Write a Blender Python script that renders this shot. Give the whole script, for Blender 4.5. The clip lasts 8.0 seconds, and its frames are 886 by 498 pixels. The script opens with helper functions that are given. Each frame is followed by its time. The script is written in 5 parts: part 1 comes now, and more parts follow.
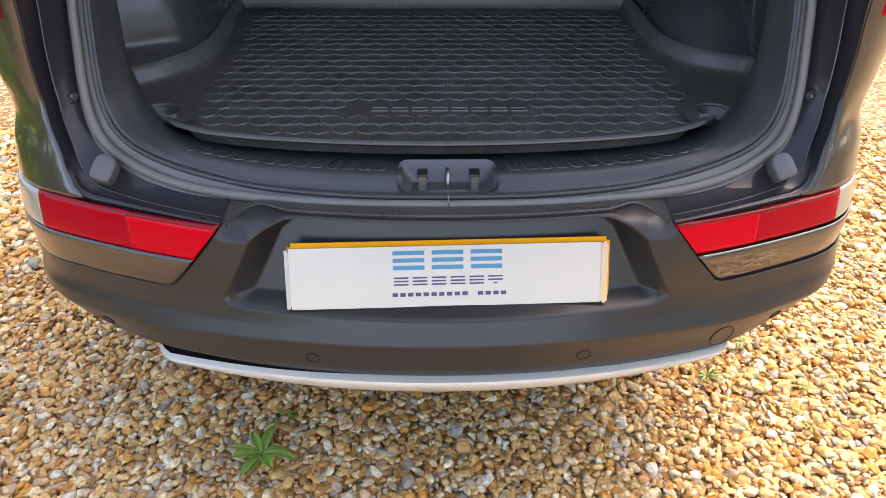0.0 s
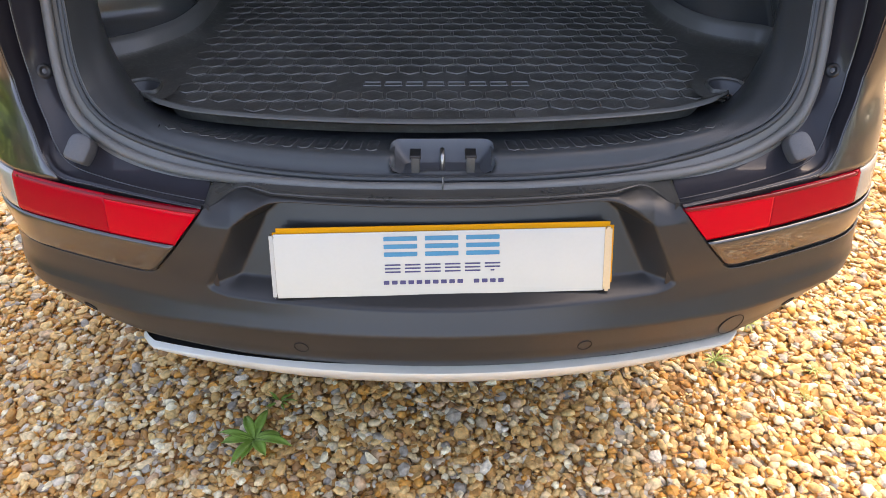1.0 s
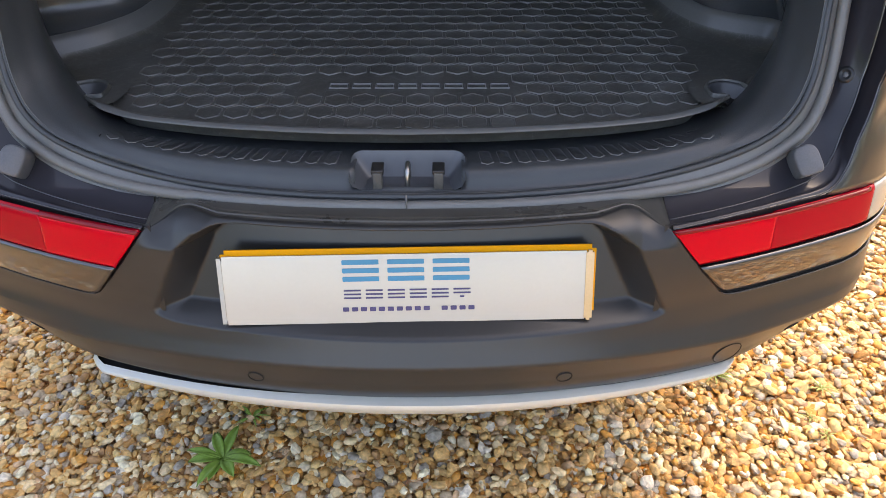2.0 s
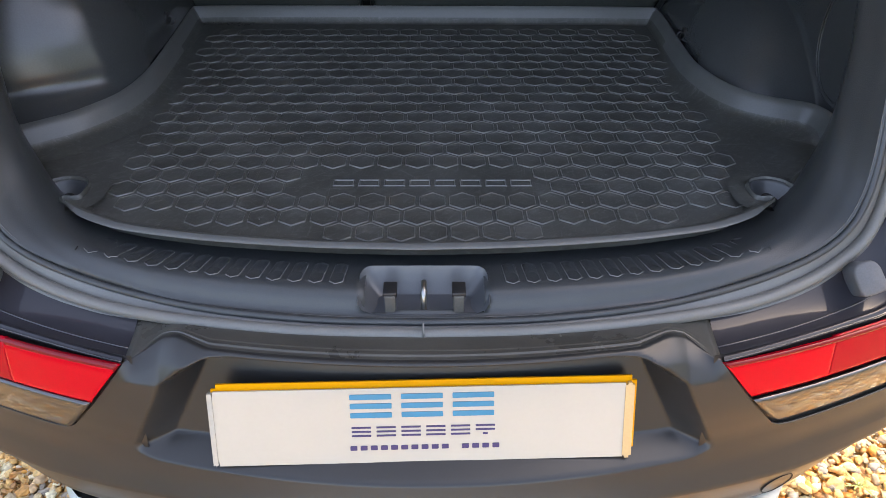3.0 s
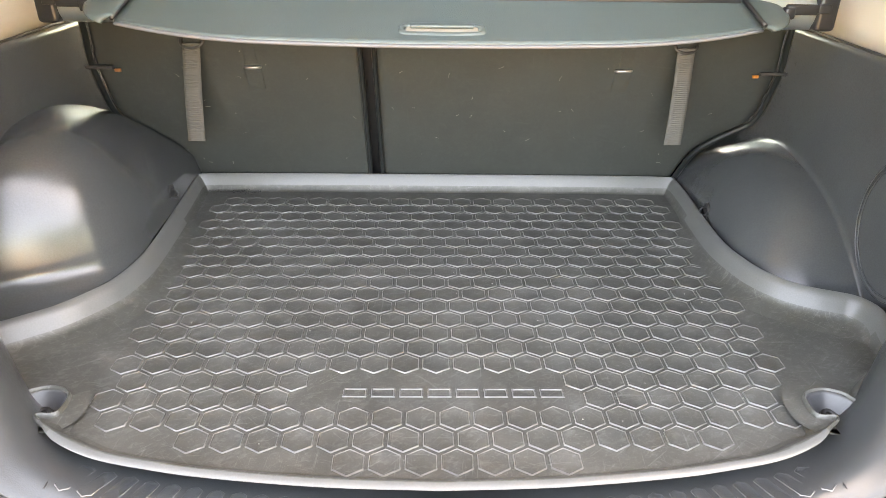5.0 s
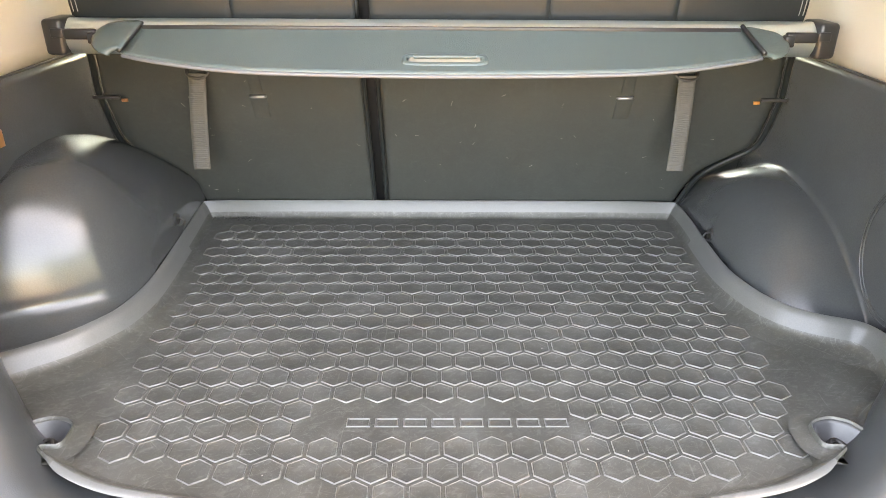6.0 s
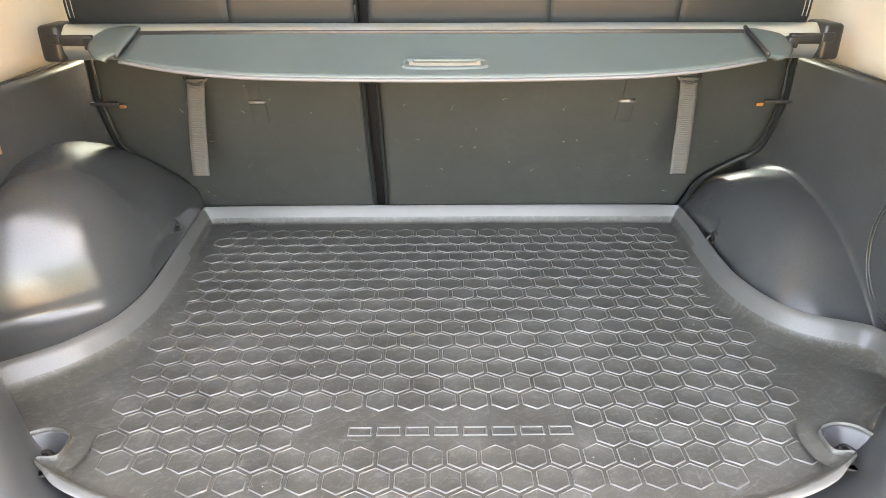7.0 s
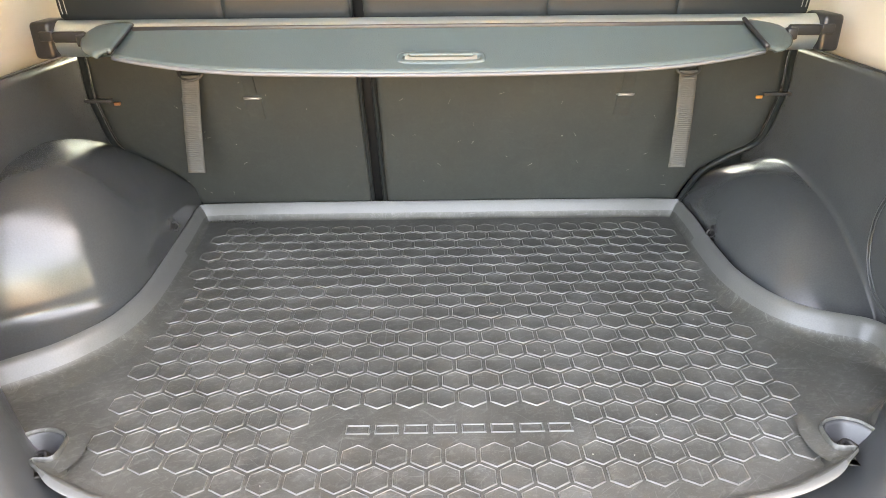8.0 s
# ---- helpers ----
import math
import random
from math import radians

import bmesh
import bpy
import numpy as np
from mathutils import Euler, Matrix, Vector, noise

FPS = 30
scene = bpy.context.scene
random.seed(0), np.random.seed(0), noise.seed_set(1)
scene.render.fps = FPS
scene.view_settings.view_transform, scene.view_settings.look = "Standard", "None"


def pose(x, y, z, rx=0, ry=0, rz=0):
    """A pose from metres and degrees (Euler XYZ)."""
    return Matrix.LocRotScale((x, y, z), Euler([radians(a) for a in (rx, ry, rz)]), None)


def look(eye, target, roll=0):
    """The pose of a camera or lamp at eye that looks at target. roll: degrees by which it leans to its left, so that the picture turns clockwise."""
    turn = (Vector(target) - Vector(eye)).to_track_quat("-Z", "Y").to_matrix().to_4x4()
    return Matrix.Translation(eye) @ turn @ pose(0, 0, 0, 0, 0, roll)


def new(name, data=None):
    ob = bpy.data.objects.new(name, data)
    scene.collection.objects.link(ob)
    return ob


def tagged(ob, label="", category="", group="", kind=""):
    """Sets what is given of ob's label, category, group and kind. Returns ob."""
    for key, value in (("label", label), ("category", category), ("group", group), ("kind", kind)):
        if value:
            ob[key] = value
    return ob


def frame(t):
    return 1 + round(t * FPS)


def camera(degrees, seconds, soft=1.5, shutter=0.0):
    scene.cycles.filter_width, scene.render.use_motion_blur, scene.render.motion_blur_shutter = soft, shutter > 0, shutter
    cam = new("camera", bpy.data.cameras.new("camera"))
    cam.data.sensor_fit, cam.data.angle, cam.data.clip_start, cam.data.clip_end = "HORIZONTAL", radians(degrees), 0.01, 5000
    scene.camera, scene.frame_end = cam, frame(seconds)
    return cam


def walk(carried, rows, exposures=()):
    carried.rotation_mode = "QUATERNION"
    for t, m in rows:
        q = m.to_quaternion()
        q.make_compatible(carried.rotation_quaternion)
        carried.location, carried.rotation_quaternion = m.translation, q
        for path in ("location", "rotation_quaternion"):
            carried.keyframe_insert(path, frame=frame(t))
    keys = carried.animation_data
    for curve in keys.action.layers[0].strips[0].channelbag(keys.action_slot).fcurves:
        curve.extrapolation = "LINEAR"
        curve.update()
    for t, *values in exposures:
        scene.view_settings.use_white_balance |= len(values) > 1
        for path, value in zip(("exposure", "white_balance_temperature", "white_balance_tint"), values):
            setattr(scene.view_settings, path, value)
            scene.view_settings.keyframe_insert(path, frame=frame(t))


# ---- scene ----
import itertools

from mathutils.bvhtree import BVHTree
from mathutils.geometry import tessellate_polygon

cam = camera(64.9, 8.0, soft=0.6)
PATH = [
    (0, (-0.04, 0.433, 1.2), (0.015, 2.095, 0.088), 0.7),
    (0.5, (-0.039, 0.456, 1.198), (0.01, 2.096, 0.054), 0.6),
    (1, (-0.018, 0.497, 1.189), (0.015, 2.106, 0.001), 0.4),
    (1.2, (-0.011, 0.521, 1.186), (0.016, 2.116, -0.019), 0.4),
    (2.3, (0.063, 0.642, 1.184), (0.048, 2.21, -0.057), -0.3),
    (2.5, (0.057, 0.665, 1.189), (0.056, 2.238, -0.046), -0.0),
    (3, (0.014, 0.775, 1.223), (0.034, 2.383, 0.034), 0.4),
    (3.2, (-0.009, 0.822, 1.237), (0.018, 2.470, 0.065), 0.6),
    (3.35, (-0.023, 0.852, 1.243), (0.012, 2.524, 0.096), 0.7),
    (3.5, (-0.025, 0.879, 1.246), (0.003, 2.544, 0.139), 0.7),
    (4, (-0.024, 0.91, 1.266), (0.013, 2.631, 0.248), 0.9),
    (4.5, (-0.022, 0.917, 1.272), (0.014, 2.676, 0.32), 0.9),
    (6, (-0.019, 0.922, 1.287), (0.0, 2.732, 0.437), 0.4),
    (6.5, (-0.018, 0.924, 1.284), (-0.003, 2.738, 0.443), 0.1),
    (7, (-0.019, 0.934, 1.284), (-0.004, 2.749, 0.444), -0.1),
    (7.5, (-0.018, 0.941, 1.282), (-0.002, 2.755, 0.439), -0.4),
    (8, (-0.016, 0.942, 1.282), (0.0, 2.751, 0.429), -0.5),
]
EXPOSURES = [(0, 2.83, 8700, 16), (2.5, 2.81, 8600, 13), (2.7, 2.84, 8600, 13), (3.0, 3.20, 8700, 12), (3.2, 3.68, 9700, 13), (3.4, 4.44, 11300, 12), (3.5, 4.76, 12100, 12), (4, 5.24, 13100, 13), (4.5, 5.43, 13500, 14), (6, 5.60, 13300, 14), (8, 5.60, 13200, 14)]
walk(cam, [(t, look(eye, target, roll)) for t, eye, target, roll in PATH], EXPOSURES)


# ---------- light ----------
SUN_ELEV, SUN_AZ = radians(54), radians(44)   # azimuth: from straight ahead towards the right
world = bpy.data.worlds.new("sky")
scene.world = world
world.use_nodes = True
wn = world.node_tree
sky = wn.nodes.new("ShaderNodeTexSky")
sky.sky_type = "NISHITA"
sky.sun_disc = False
sky.sun_elevation, sky.sun_rotation = SUN_ELEV, SUN_AZ
sky.air_density, sky.dust_density, sky.ozone_density = 0.55, 1.8, 0.4
bg = wn.nodes["Background"]
bg.inputs["Strength"].default_value = 0.15
wn.links.new(sky.outputs["Color"], bg.inputs["Color"])
sun_data = bpy.data.lights.new("sun", "SUN")
sun_data.energy, sun_data.angle, sun_data.color = 0.155, radians(0.5), (0.96, 0.98, 1.0)
sun = new("sun", sun_data)
sun.matrix_world = look(
    (10 * math.sin(SUN_AZ) * math.cos(SUN_ELEV), 10 * math.cos(SUN_AZ) * math.cos(SUN_ELEV), 10 * math.sin(SUN_ELEV)), (0, 0, 0))


# ---------- materials ----------
def material(name, color, rough=0.5, metal=0.0, grain=0.0, grain_scale=300.0, spots=0.0, spot_scale=8.0, bump=0.0,
             coat=0.0, rough_var=0.0, spec=0.5, coat_ior=1.5, scuff=0.0, coat_rough=0.03):
    """A surface with fine grain, larger stains and bump."""
    m = bpy.data.materials.new(name)
    m.use_nodes = True
    t = m.node_tree
    b = t.nodes["Principled BSDF"]
    b.inputs["Roughness"].default_value = rough
    b.inputs["Metallic"].default_value = metal
    b.inputs["Coat Weight"].default_value = coat
    b.inputs["Coat Roughness"].default_value = coat_rough
    b.inputs["Coat IOR"].default_value = coat_ior
    b.inputs["Specular IOR Level"].default_value = spec
    co = t.nodes.new("ShaderNodeTexCoord")
    fine = t.nodes.new("ShaderNodeTexNoise")
    fine.inputs["Scale"].default_value, fine.inputs["Detail"].default_value = grain_scale, 4
    big = t.nodes.new("ShaderNodeTexNoise")
    big.inputs["Scale"].default_value, big.inputs["Detail"].default_value = spot_scale, 6
    big.inputs["Roughness"].default_value = 0.65
    for n in (fine, big):
        t.links.new(co.outputs["Object"], n.inputs["Vector"])
    add = t.nodes.new("ShaderNodeMath")
    add.operation = "MULTIPLY_ADD"
    t.links.new(fine.outputs["Fac"], add.inputs[0])
    add.inputs[1].default_value, add.inputs[2].default_value = 2 * grain, 1 - grain
    add2 = t.nodes.new("ShaderNodeMath")
    add2.operation = "MULTIPLY_ADD"
    t.links.new(big.outputs["Fac"], add2.inputs[0])
    add2.inputs[1].default_value, add2.inputs[2].default_value = 2 * spots, -spots
    total = t.nodes.new("ShaderNodeMath")
    total.operation = "ADD"
    t.links.new(add.outputs[0], total.inputs[0])
    t.links.new(add2.outputs[0], total.inputs[1])
    mul = t.nodes.new("ShaderNodeVectorMath")
    mul.operation = "SCALE"
    mul.inputs[0].default_value = color
    t.links.new(total.outputs[0], mul.inputs["Scale"])
    t.links.new(mul.outputs[0], b.inputs["Base Color"])
    if scuff:
        # cloudy dust, then thin scratches that run all ways
        last = mul
        marks = [(0.0, 14, 1, 0.46, 0.80, 0.10), (0.5, 90, 1.5, 0.52, 0.80, 0.16), (0.3, 420, 1, 0.60, 0.72, 0.14)]
        marks += [(0.7 + 0.83 * k, 11 + 3 * (k % 3), 26, 0.69, 0.73, 0.11) for k in range(4)]
        marks += [(0.2 + 0.67 * k, 30 + 5 * (k % 4), 16, 0.68, 0.73, 0.10) for k in range(5)]
        for turn, sx, long, low, high, much in marks:
            mp = t.nodes.new("ShaderNodeMapping")
            mp.vector_type = "TEXTURE"
            mp.inputs["Rotation"].default_value = (0, 0, turn)
            mp.inputs["Scale"].default_value = (1 / sx, 1 / (sx * long), 1 / sx)
            st = t.nodes.new("ShaderNodeTexNoise")
            st.inputs["Scale"].default_value, st.inputs["Detail"].default_value = 1.0, 6 if long < 3 else 2
            st.inputs["Distortion"].default_value = 0.6 if long < 3 else 0.15
            t.links.new(co.outputs["Object"], mp.inputs["Vector"])
            t.links.new(mp.outputs[0], st.inputs["Vector"])
            mr = t.nodes.new("ShaderNodeMapRange")
            mr.inputs["From Min"].default_value, mr.inputs["From Max"].default_value = low, high
            mr.inputs["To Max"].default_value = scuff * much
            t.links.new(st.outputs["Fac"], mr.inputs["Value"])
            ad = t.nodes.new("ShaderNodeVectorMath")
            ad.operation = "ADD"
            t.links.new(last.outputs[0], ad.inputs[0])
            t.links.new(mr.outputs[0], ad.inputs[1])
            last = ad
        t.links.new(last.outputs[0], b.inputs["Base Color"])
    if rough_var:
        rv = t.nodes.new("ShaderNodeMath")
        rv.operation = "MULTIPLY_ADD"
        t.links.new(big.outputs["Fac"], rv.inputs[0])
        rv.inputs[1].default_value, rv.inputs[2].default_value = 2 * rough_var, rough - rough_var
        t.links.new(rv.outputs[0], b.inputs["Roughness"])
    if bump:
        bp = t.nodes.new("ShaderNodeBump")
        bp.inputs["Strength"].default_value, bp.inputs["Distance"].default_value = bump, 0.0006
        t.links.new(fine.outputs["Fac"], bp.inputs["Height"])
        t.links.new(bp.outputs[0], b.inputs["Normal"])
    return m


M_BUMPER = material("black_textured_plastic", (0.027, 0.027, 0.027), 0.29, grain=0.15, grain_scale=900, spots=0.15, bump=0.1, rough_var=0.005, spec=0.48)
M_LEDGE = material("worn_loading_ledge", (0.062, 0.059, 0.052), 0.30, grain=0.2, grain_scale=500, spots=0.6, spot_scale=9, bump=0.1, rough_var=0.12)
M_PAINT = material("dark_grey_metallic_paint", (0.060, 0.057, 0.060), 0.30, metal=0.7, grain=0.2, grain_scale=2500, coat=1.0, coat_ior=1.66, coat_rough=0.03)
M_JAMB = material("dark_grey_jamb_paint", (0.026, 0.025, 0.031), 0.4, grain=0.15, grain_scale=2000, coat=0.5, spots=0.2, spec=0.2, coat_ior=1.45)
M_RED = material("red_lens", (0.62, 0.0005, 0.013), 0.18, coat=0.12, spec=0.1, grain=0.1, grain_scale=500)
M_DARKRED = material("dark_red_lens", (0.42, 0.0005, 0.012), 0.18, coat=0.12, spec=0.1, grain=0.1, grain_scale=500)
M_DEEPRED = material("deep_red_lens", (0.20, 0.001, 0.007), 0.2, coat=0.3, spec=0.2, grain=0.1, grain_scale=500)
M_CLEARLENS = material("clear_lens", (0.36, 0.33, 0.28), 0.15, coat=0.6, grain=0.08, grain_scale=200)
M_SILVER = material("satin_silver_paint", (0.57, 0.575, 0.52), 0.34, metal=0.35, grain=0.05, grain_scale=1200, spots=0.06)
M_SEAL = material("rubber_seal", (0.15, 0.148, 0.140), 0.38, grain=0.15, grain_scale=500, spots=0.15, bump=0.1)
M_TRIM = material("black_boot_trim", (0.046, 0.050, 0.053), 0.31, grain=0.3, grain_scale=900, spots=0.25, bump=0.4, rough_var=0.05, spec=0.48)
M_LATCH = material("smooth_grey_plastic", (0.078, 0.083, 0.092), 0.28, grain=0.2, grain_scale=700, spots=0.15, bump=0.1, spec=0.55)
M_TRIMEDGE = material("pale_trim_edges", (0.135, 0.135, 0.133), 0.32, grain=0.35, grain_scale=260, spots=0.5, spot_scale=30, bump=0.1)
M_SIDE = material("black_grained_side_trim", (0.052, 0.056, 0.059), 0.235, grain=0.2, grain_scale=420, spots=0.15, bump=0.22, spec=0.76)
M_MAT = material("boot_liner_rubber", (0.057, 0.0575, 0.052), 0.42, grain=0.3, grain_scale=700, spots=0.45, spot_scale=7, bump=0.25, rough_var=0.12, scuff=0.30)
# wear, and light caught by the pads' bevels, put into one pale colour
M_MATEDGE = material("worn_lit_liner_edges", (0.118, 0.116, 0.109), 0.34, grain=0.35, grain_scale=300, spots=0.5, spot_scale=14, bump=0.1)
# paler than M_MAT: the rim's sky sheen is put into the colour
M_MATLIP = material("liner_rubber_painted_sheen", (0.105, 0.107, 0.105), 0.29, grain=0.2, grain_scale=500, spots=0.12, spot_scale=9, bump=0.1)
M_CARPET = material("seat_back_carpet", (0.036, 0.041, 0.040), 0.85, grain=0.5, grain_scale=1200, spots=0.2, bump=0.8, spec=0.2, scuff=0.04)
M_LEATHER = material("black_leather", (0.015, 0.018, 0.019), 0.33, grain=0.2, grain_scale=500, bump=0.25, spots=0.1, spec=0.22)
M_CREAM = material("cream_pillar_trim", (0.50, 0.455, 0.39), 0.55, grain=0.06, grain_scale=900, spots=0.08, bump=0.2)
M_FABRIC = material("cargo_cover_vinyl", (0.070, 0.094, 0.092), 0.33, grain=0.55, grain_scale=620, bump=0.9, spots=0.15)
M_ALU = material("brushed_aluminium", (0.62, 0.69, 0.70), 0.32, metal=0.9, grain=0.08, grain_scale=800)
M_BLACK = material("black_plastic", (0.018, 0.018, 0.019), 0.38, grain=0.15, grain_scale=800, bump=0.2)
M_GREYRUB = material("grey_rubber", (0.11, 0.115, 0.125), 0.6, grain=0.2, grain_scale=500, bump=0.3)
M_WEB = material("grey_webbing", (0.072, 0.072, 0.068), 0.75, grain=0.25, grain_scale=900, bump=0.5)
M_CHROME = material("chrome", (0.38, 0.38, 0.37), 0.36, metal=1.0, grain=0.05)
M_WHITE = material("white_board", (0.51, 0.48, 0.41), 0.14, coat=0.6, grain=0.02, grain_scale=200, spots=0.05)
M_SLOT = material("pale_slot_lining", (0.30, 0.26, 0.21), 0.5, grain=0.1)
M_YELLOW = material("yellow_plate", (0.78, 0.32, 0.002), 0.4, grain=0.06, grain_scale=300, spec=0.15)
M_CLEAR = material("clear_acrylic_edge", (0.44, 0.42, 0.37), 0.2, coat=0.2, grain=0.1)
M_TANCLIP = material("clear_clip_over_yellow", (0.64, 0.43, 0.21), 0.2, coat=0.5, grain=0.1)
M_BLUE = material("blue_print", (0.015, 0.22, 0.37), 0.3, grain=0.05)
M_PURPLE = material("purple_print", (0.045, 0.035, 0.13), 0.3, grain=0.05)
M_ORANGE = material("orange_tab", (0.42, 0.15, 0.03), 0.5, grain=0.1)
M_TAB = material("brown_orange_tab", (0.24, 0.095, 0.035), 0.5, grain=0.15)
M_UNDER = material("dark_underside", (0.012, 0.012, 0.012), 0.8, grain=0.4, grain_scale=40)
M_WEED = material("weed_leaf", (0.19, 0.32, 0.05), 0.5, grain=0.35, grain_scale=160, bump=0.3)
M_HEDGE = material("hedge_leaf", (0.12, 0.21, 0.035), 0.5, grain=0.4, grain_scale=3, spots=0.4, spot_scale=0.6)
M_BARK = material("bark", (0.10, 0.075, 0.05), 0.9, grain=0.4, grain_scale=30, bump=0.8)
M_GRASS = material("pale_grass", (0.30, 0.36, 0.09), 0.5, grain=0.3, grain_scale=160)
M_LINT = material("pale_lint", (0.26, 0.25, 0.23), 0.9, grain=0.1)
M_POST = material("worn_grey_plastic", (0.085, 0.082, 0.075), 0.45, grain=0.25, grain_scale=300, spots=0.3, spot_scale=60)
M_PALE = material("pale_grey_plastic", (0.05, 0.052, 0.055), 0.28, grain=0.15, grain_scale=400, spots=0.2, spot_scale=40)
M_TYRE = material("tyre_rubber", (0.02, 0.02, 0.02), 0.8, grain=0.3, grain_scale=200)




def glass_material():
    """Thin tinted glass: clear through, with a faint gloss."""
    m = bpy.data.materials.new("tinted_glass")
    m.use_nodes = True
    t = m.node_tree
    t.nodes.remove(t.nodes["Principled BSDF"])
    clear, gloss, mix = t.nodes.new("ShaderNodeBsdfTransparent"), t.nodes.new("ShaderNodeBsdfGlossy"), t.nodes.new("ShaderNodeMixShader")
    clear.inputs["Color"].default_value = (0.62, 0.68, 0.66, 1)
    gloss.inputs["Roughness"].default_value = 0.03
    mix.inputs[0].default_value = 0.07
    t.links.new(clear.outputs[0], mix.inputs[1])
    t.links.new(gloss.outputs[0], mix.inputs[2])
    t.links.new(mix.outputs[0], t.nodes["Material Output"].inputs["Surface"])
    return m


M_GLASS = glass_material()


# ---------- building helpers ----------
ROOT = {}


def thing(name, at, label, category, group="", kind=""):
    ob = new(name)
    ob.location = at
    ob.empty_display_size = 0.05
    ROOT[ob.name] = Vector(at)
    return tagged(ob, label, category, group, kind)


def mesh(name, verts, faces, mat, smooth=True):
    me = bpy.data.meshes.new(name)
    me.from_pydata([tuple(v) for v in verts], [], faces)
    if smooth:
        me.polygons.foreach_set("use_smooth", [True] * len(me.polygons))
    me.materials.append(mat)
    me.update()
    return me


def part(name, verts, faces, mat, parent=None, label="", smooth=True, thick=0.0, sharp=0.0):
    """One mesh object from points in the world, under a thing or a part."""
    base = ROOT.get(parent.name, Vector((0, 0, 0))) if parent else Vector((0, 0, 0))
    me = mesh(name, [Vector(v) - base for v in verts], faces, mat, smooth)
    if sharp:
        me.set_sharp_from_angle(angle=radians(sharp))
    ob = new(name, me)
    if parent:
        ob.parent = parent
    ROOT[ob.name] = base
    if thick:
        so = ob.modifiers.new("thickness", "SOLIDIFY")
        so.thickness, so.offset = abs(thick), -1 if thick > 0 else 1
    return tagged(ob, label)


def grid(fn, us, vs, close_u=False):
    us, vs = list(us), list(vs)
    verts = [fn(u, v) for v in vs for u in us]
    n = len(us)
    faces = []
    for j in range(len(vs) - 1):
        for i in range(n if close_u else n - 1):
            k = (i + 1) % n
            faces.append((j * n + i, j * n + k, (j + 1) * n + k, (j + 1) * n + i))
    return verts, faces


def joined(*pieces):
    verts, faces = [], []
    for v, f in pieces:
        o = len(verts)
        verts += list(v)
        faces += [tuple(i + o for i in g) for g in f]
    return verts, faces


def bm_out(bm):
    bm.verts.index_update()
    out = [v.co.copy() for v in bm.verts], [tuple(v.index for v in f.verts) for f in bm.faces]
    bm.free()
    return out


def box(m, sx, sy, sz, bevel=0.002, seg=2):
    """A bevelled box with its centre at the pose m."""
    bm = bmesh.new()
    bmesh.ops.create_cube(bm, size=1, matrix=Matrix.Diagonal((sx, sy, sz, 1)))
    if bevel:
        bmesh.ops.bevel(bm, geom=bm.edges[:], offset=bevel, segments=seg, affect="EDGES", profile=0.5)
    bm.transform(m)
    return bm_out(bm)


def disc(m, r, h, n=24, bevel=0.0):
    bm = bmesh.new()
    bmesh.ops.create_cone(bm, cap_ends=True, segments=n, radius1=r, radius2=r, depth=h)
    if bevel:
        bmesh.ops.bevel(bm, geom=[e for e in bm.edges if len(e.link_faces) == 2 and max(len(f.verts) for f in e.link_faces) > 4],
                        offset=bevel, segments=2, affect="EDGES")
    bm.transform(m)
    return bm_out(bm)


def ring(m, r, tube, n=28, k=8):
    def fn(u, v):
        a, b = 2 * math.pi * u, 2 * math.pi * v
        return m @ Vector(((r + tube * math.cos(b)) * math.cos(a), (r + tube * math.cos(b)) * math.sin(a), tube * math.sin(b)))
    return grid(fn, [i / n for i in range(n)], [j / k for j in range(k + 1)], True)


def sweep(path, r, k=8, flat=1.0, caps=True):
    """A tube along a path of points; flat squashes its height."""
    path = [Vector(p) for p in path]
    verts, faces = [], []
    up = Vector((0, 0, 1))
    for i, p in enumerate(path):
        d = (path[min(i + 1, len(path) - 1)] - path[max(i - 1, 0)]).normalized()
        side = d.cross(up)
        if side.length < 1e-3:
            side = d.cross(Vector((0, 1, 0)))
        side.normalize()
        top = side.cross(d)
        rr = r(i / (len(path) - 1)) if callable(r) else r
        for j in range(k):
            a = 2 * math.pi * j / k
            verts.append(p + side * rr * math.cos(a) + top * rr * flat * math.sin(a))
    for i in range(len(path) - 1):
        for j in range(k):
            faces.append((i * k + j, i * k + (j + 1) % k, (i + 1) * k + (j + 1) % k, (i + 1) * k + j))
    if caps:
        faces += [tuple(range(k))[::-1], tuple((len(path) - 1) * k + j for j in range(k))]
    return verts, faces


def spline(points, n, closed=False):
    """Catmull-Rom through points, n samples between each two."""
    p = [Vector(q) for q in points]
    if closed:
        p = [p[-1]] + p + p[:2]
    else:
        p = [2 * p[0] - p[1]] + p + [2 * p[-1] - p[-2]]
    out = []
    for i in range(1, len(p) - 2):
        for j in range(n):
            t = j / n
            a, b, c, d = p[i - 1:i + 3]
            out.append(0.5 * (2 * b + (c - a) * t + (2 * a - 5 * b + 4 * c - d) * t * t + (3 * b - 3 * c + d - a) * t ** 3))
    if not closed:
        out.append(p[-2])
    return out


def smooth01(a, b, x):
    t = min(1, max(0, (x - a) / (b - a)))
    return t * t * (3 - 2 * t)


def steps(a, b, n):
    return [a + (b - a) * i / n for i in range(n + 1)]


def lathe_y(m, prof, n=24):
    """A turned body; prof: (radius, height along the local z)."""
    return grid(lambda u, v: m @ Vector((prof[v][0] * math.cos(2 * math.pi * u / n), prof[v][0] * math.sin(2 * math.pi * u / n), prof[v][1])),
                range(n), range(len(prof)), True)


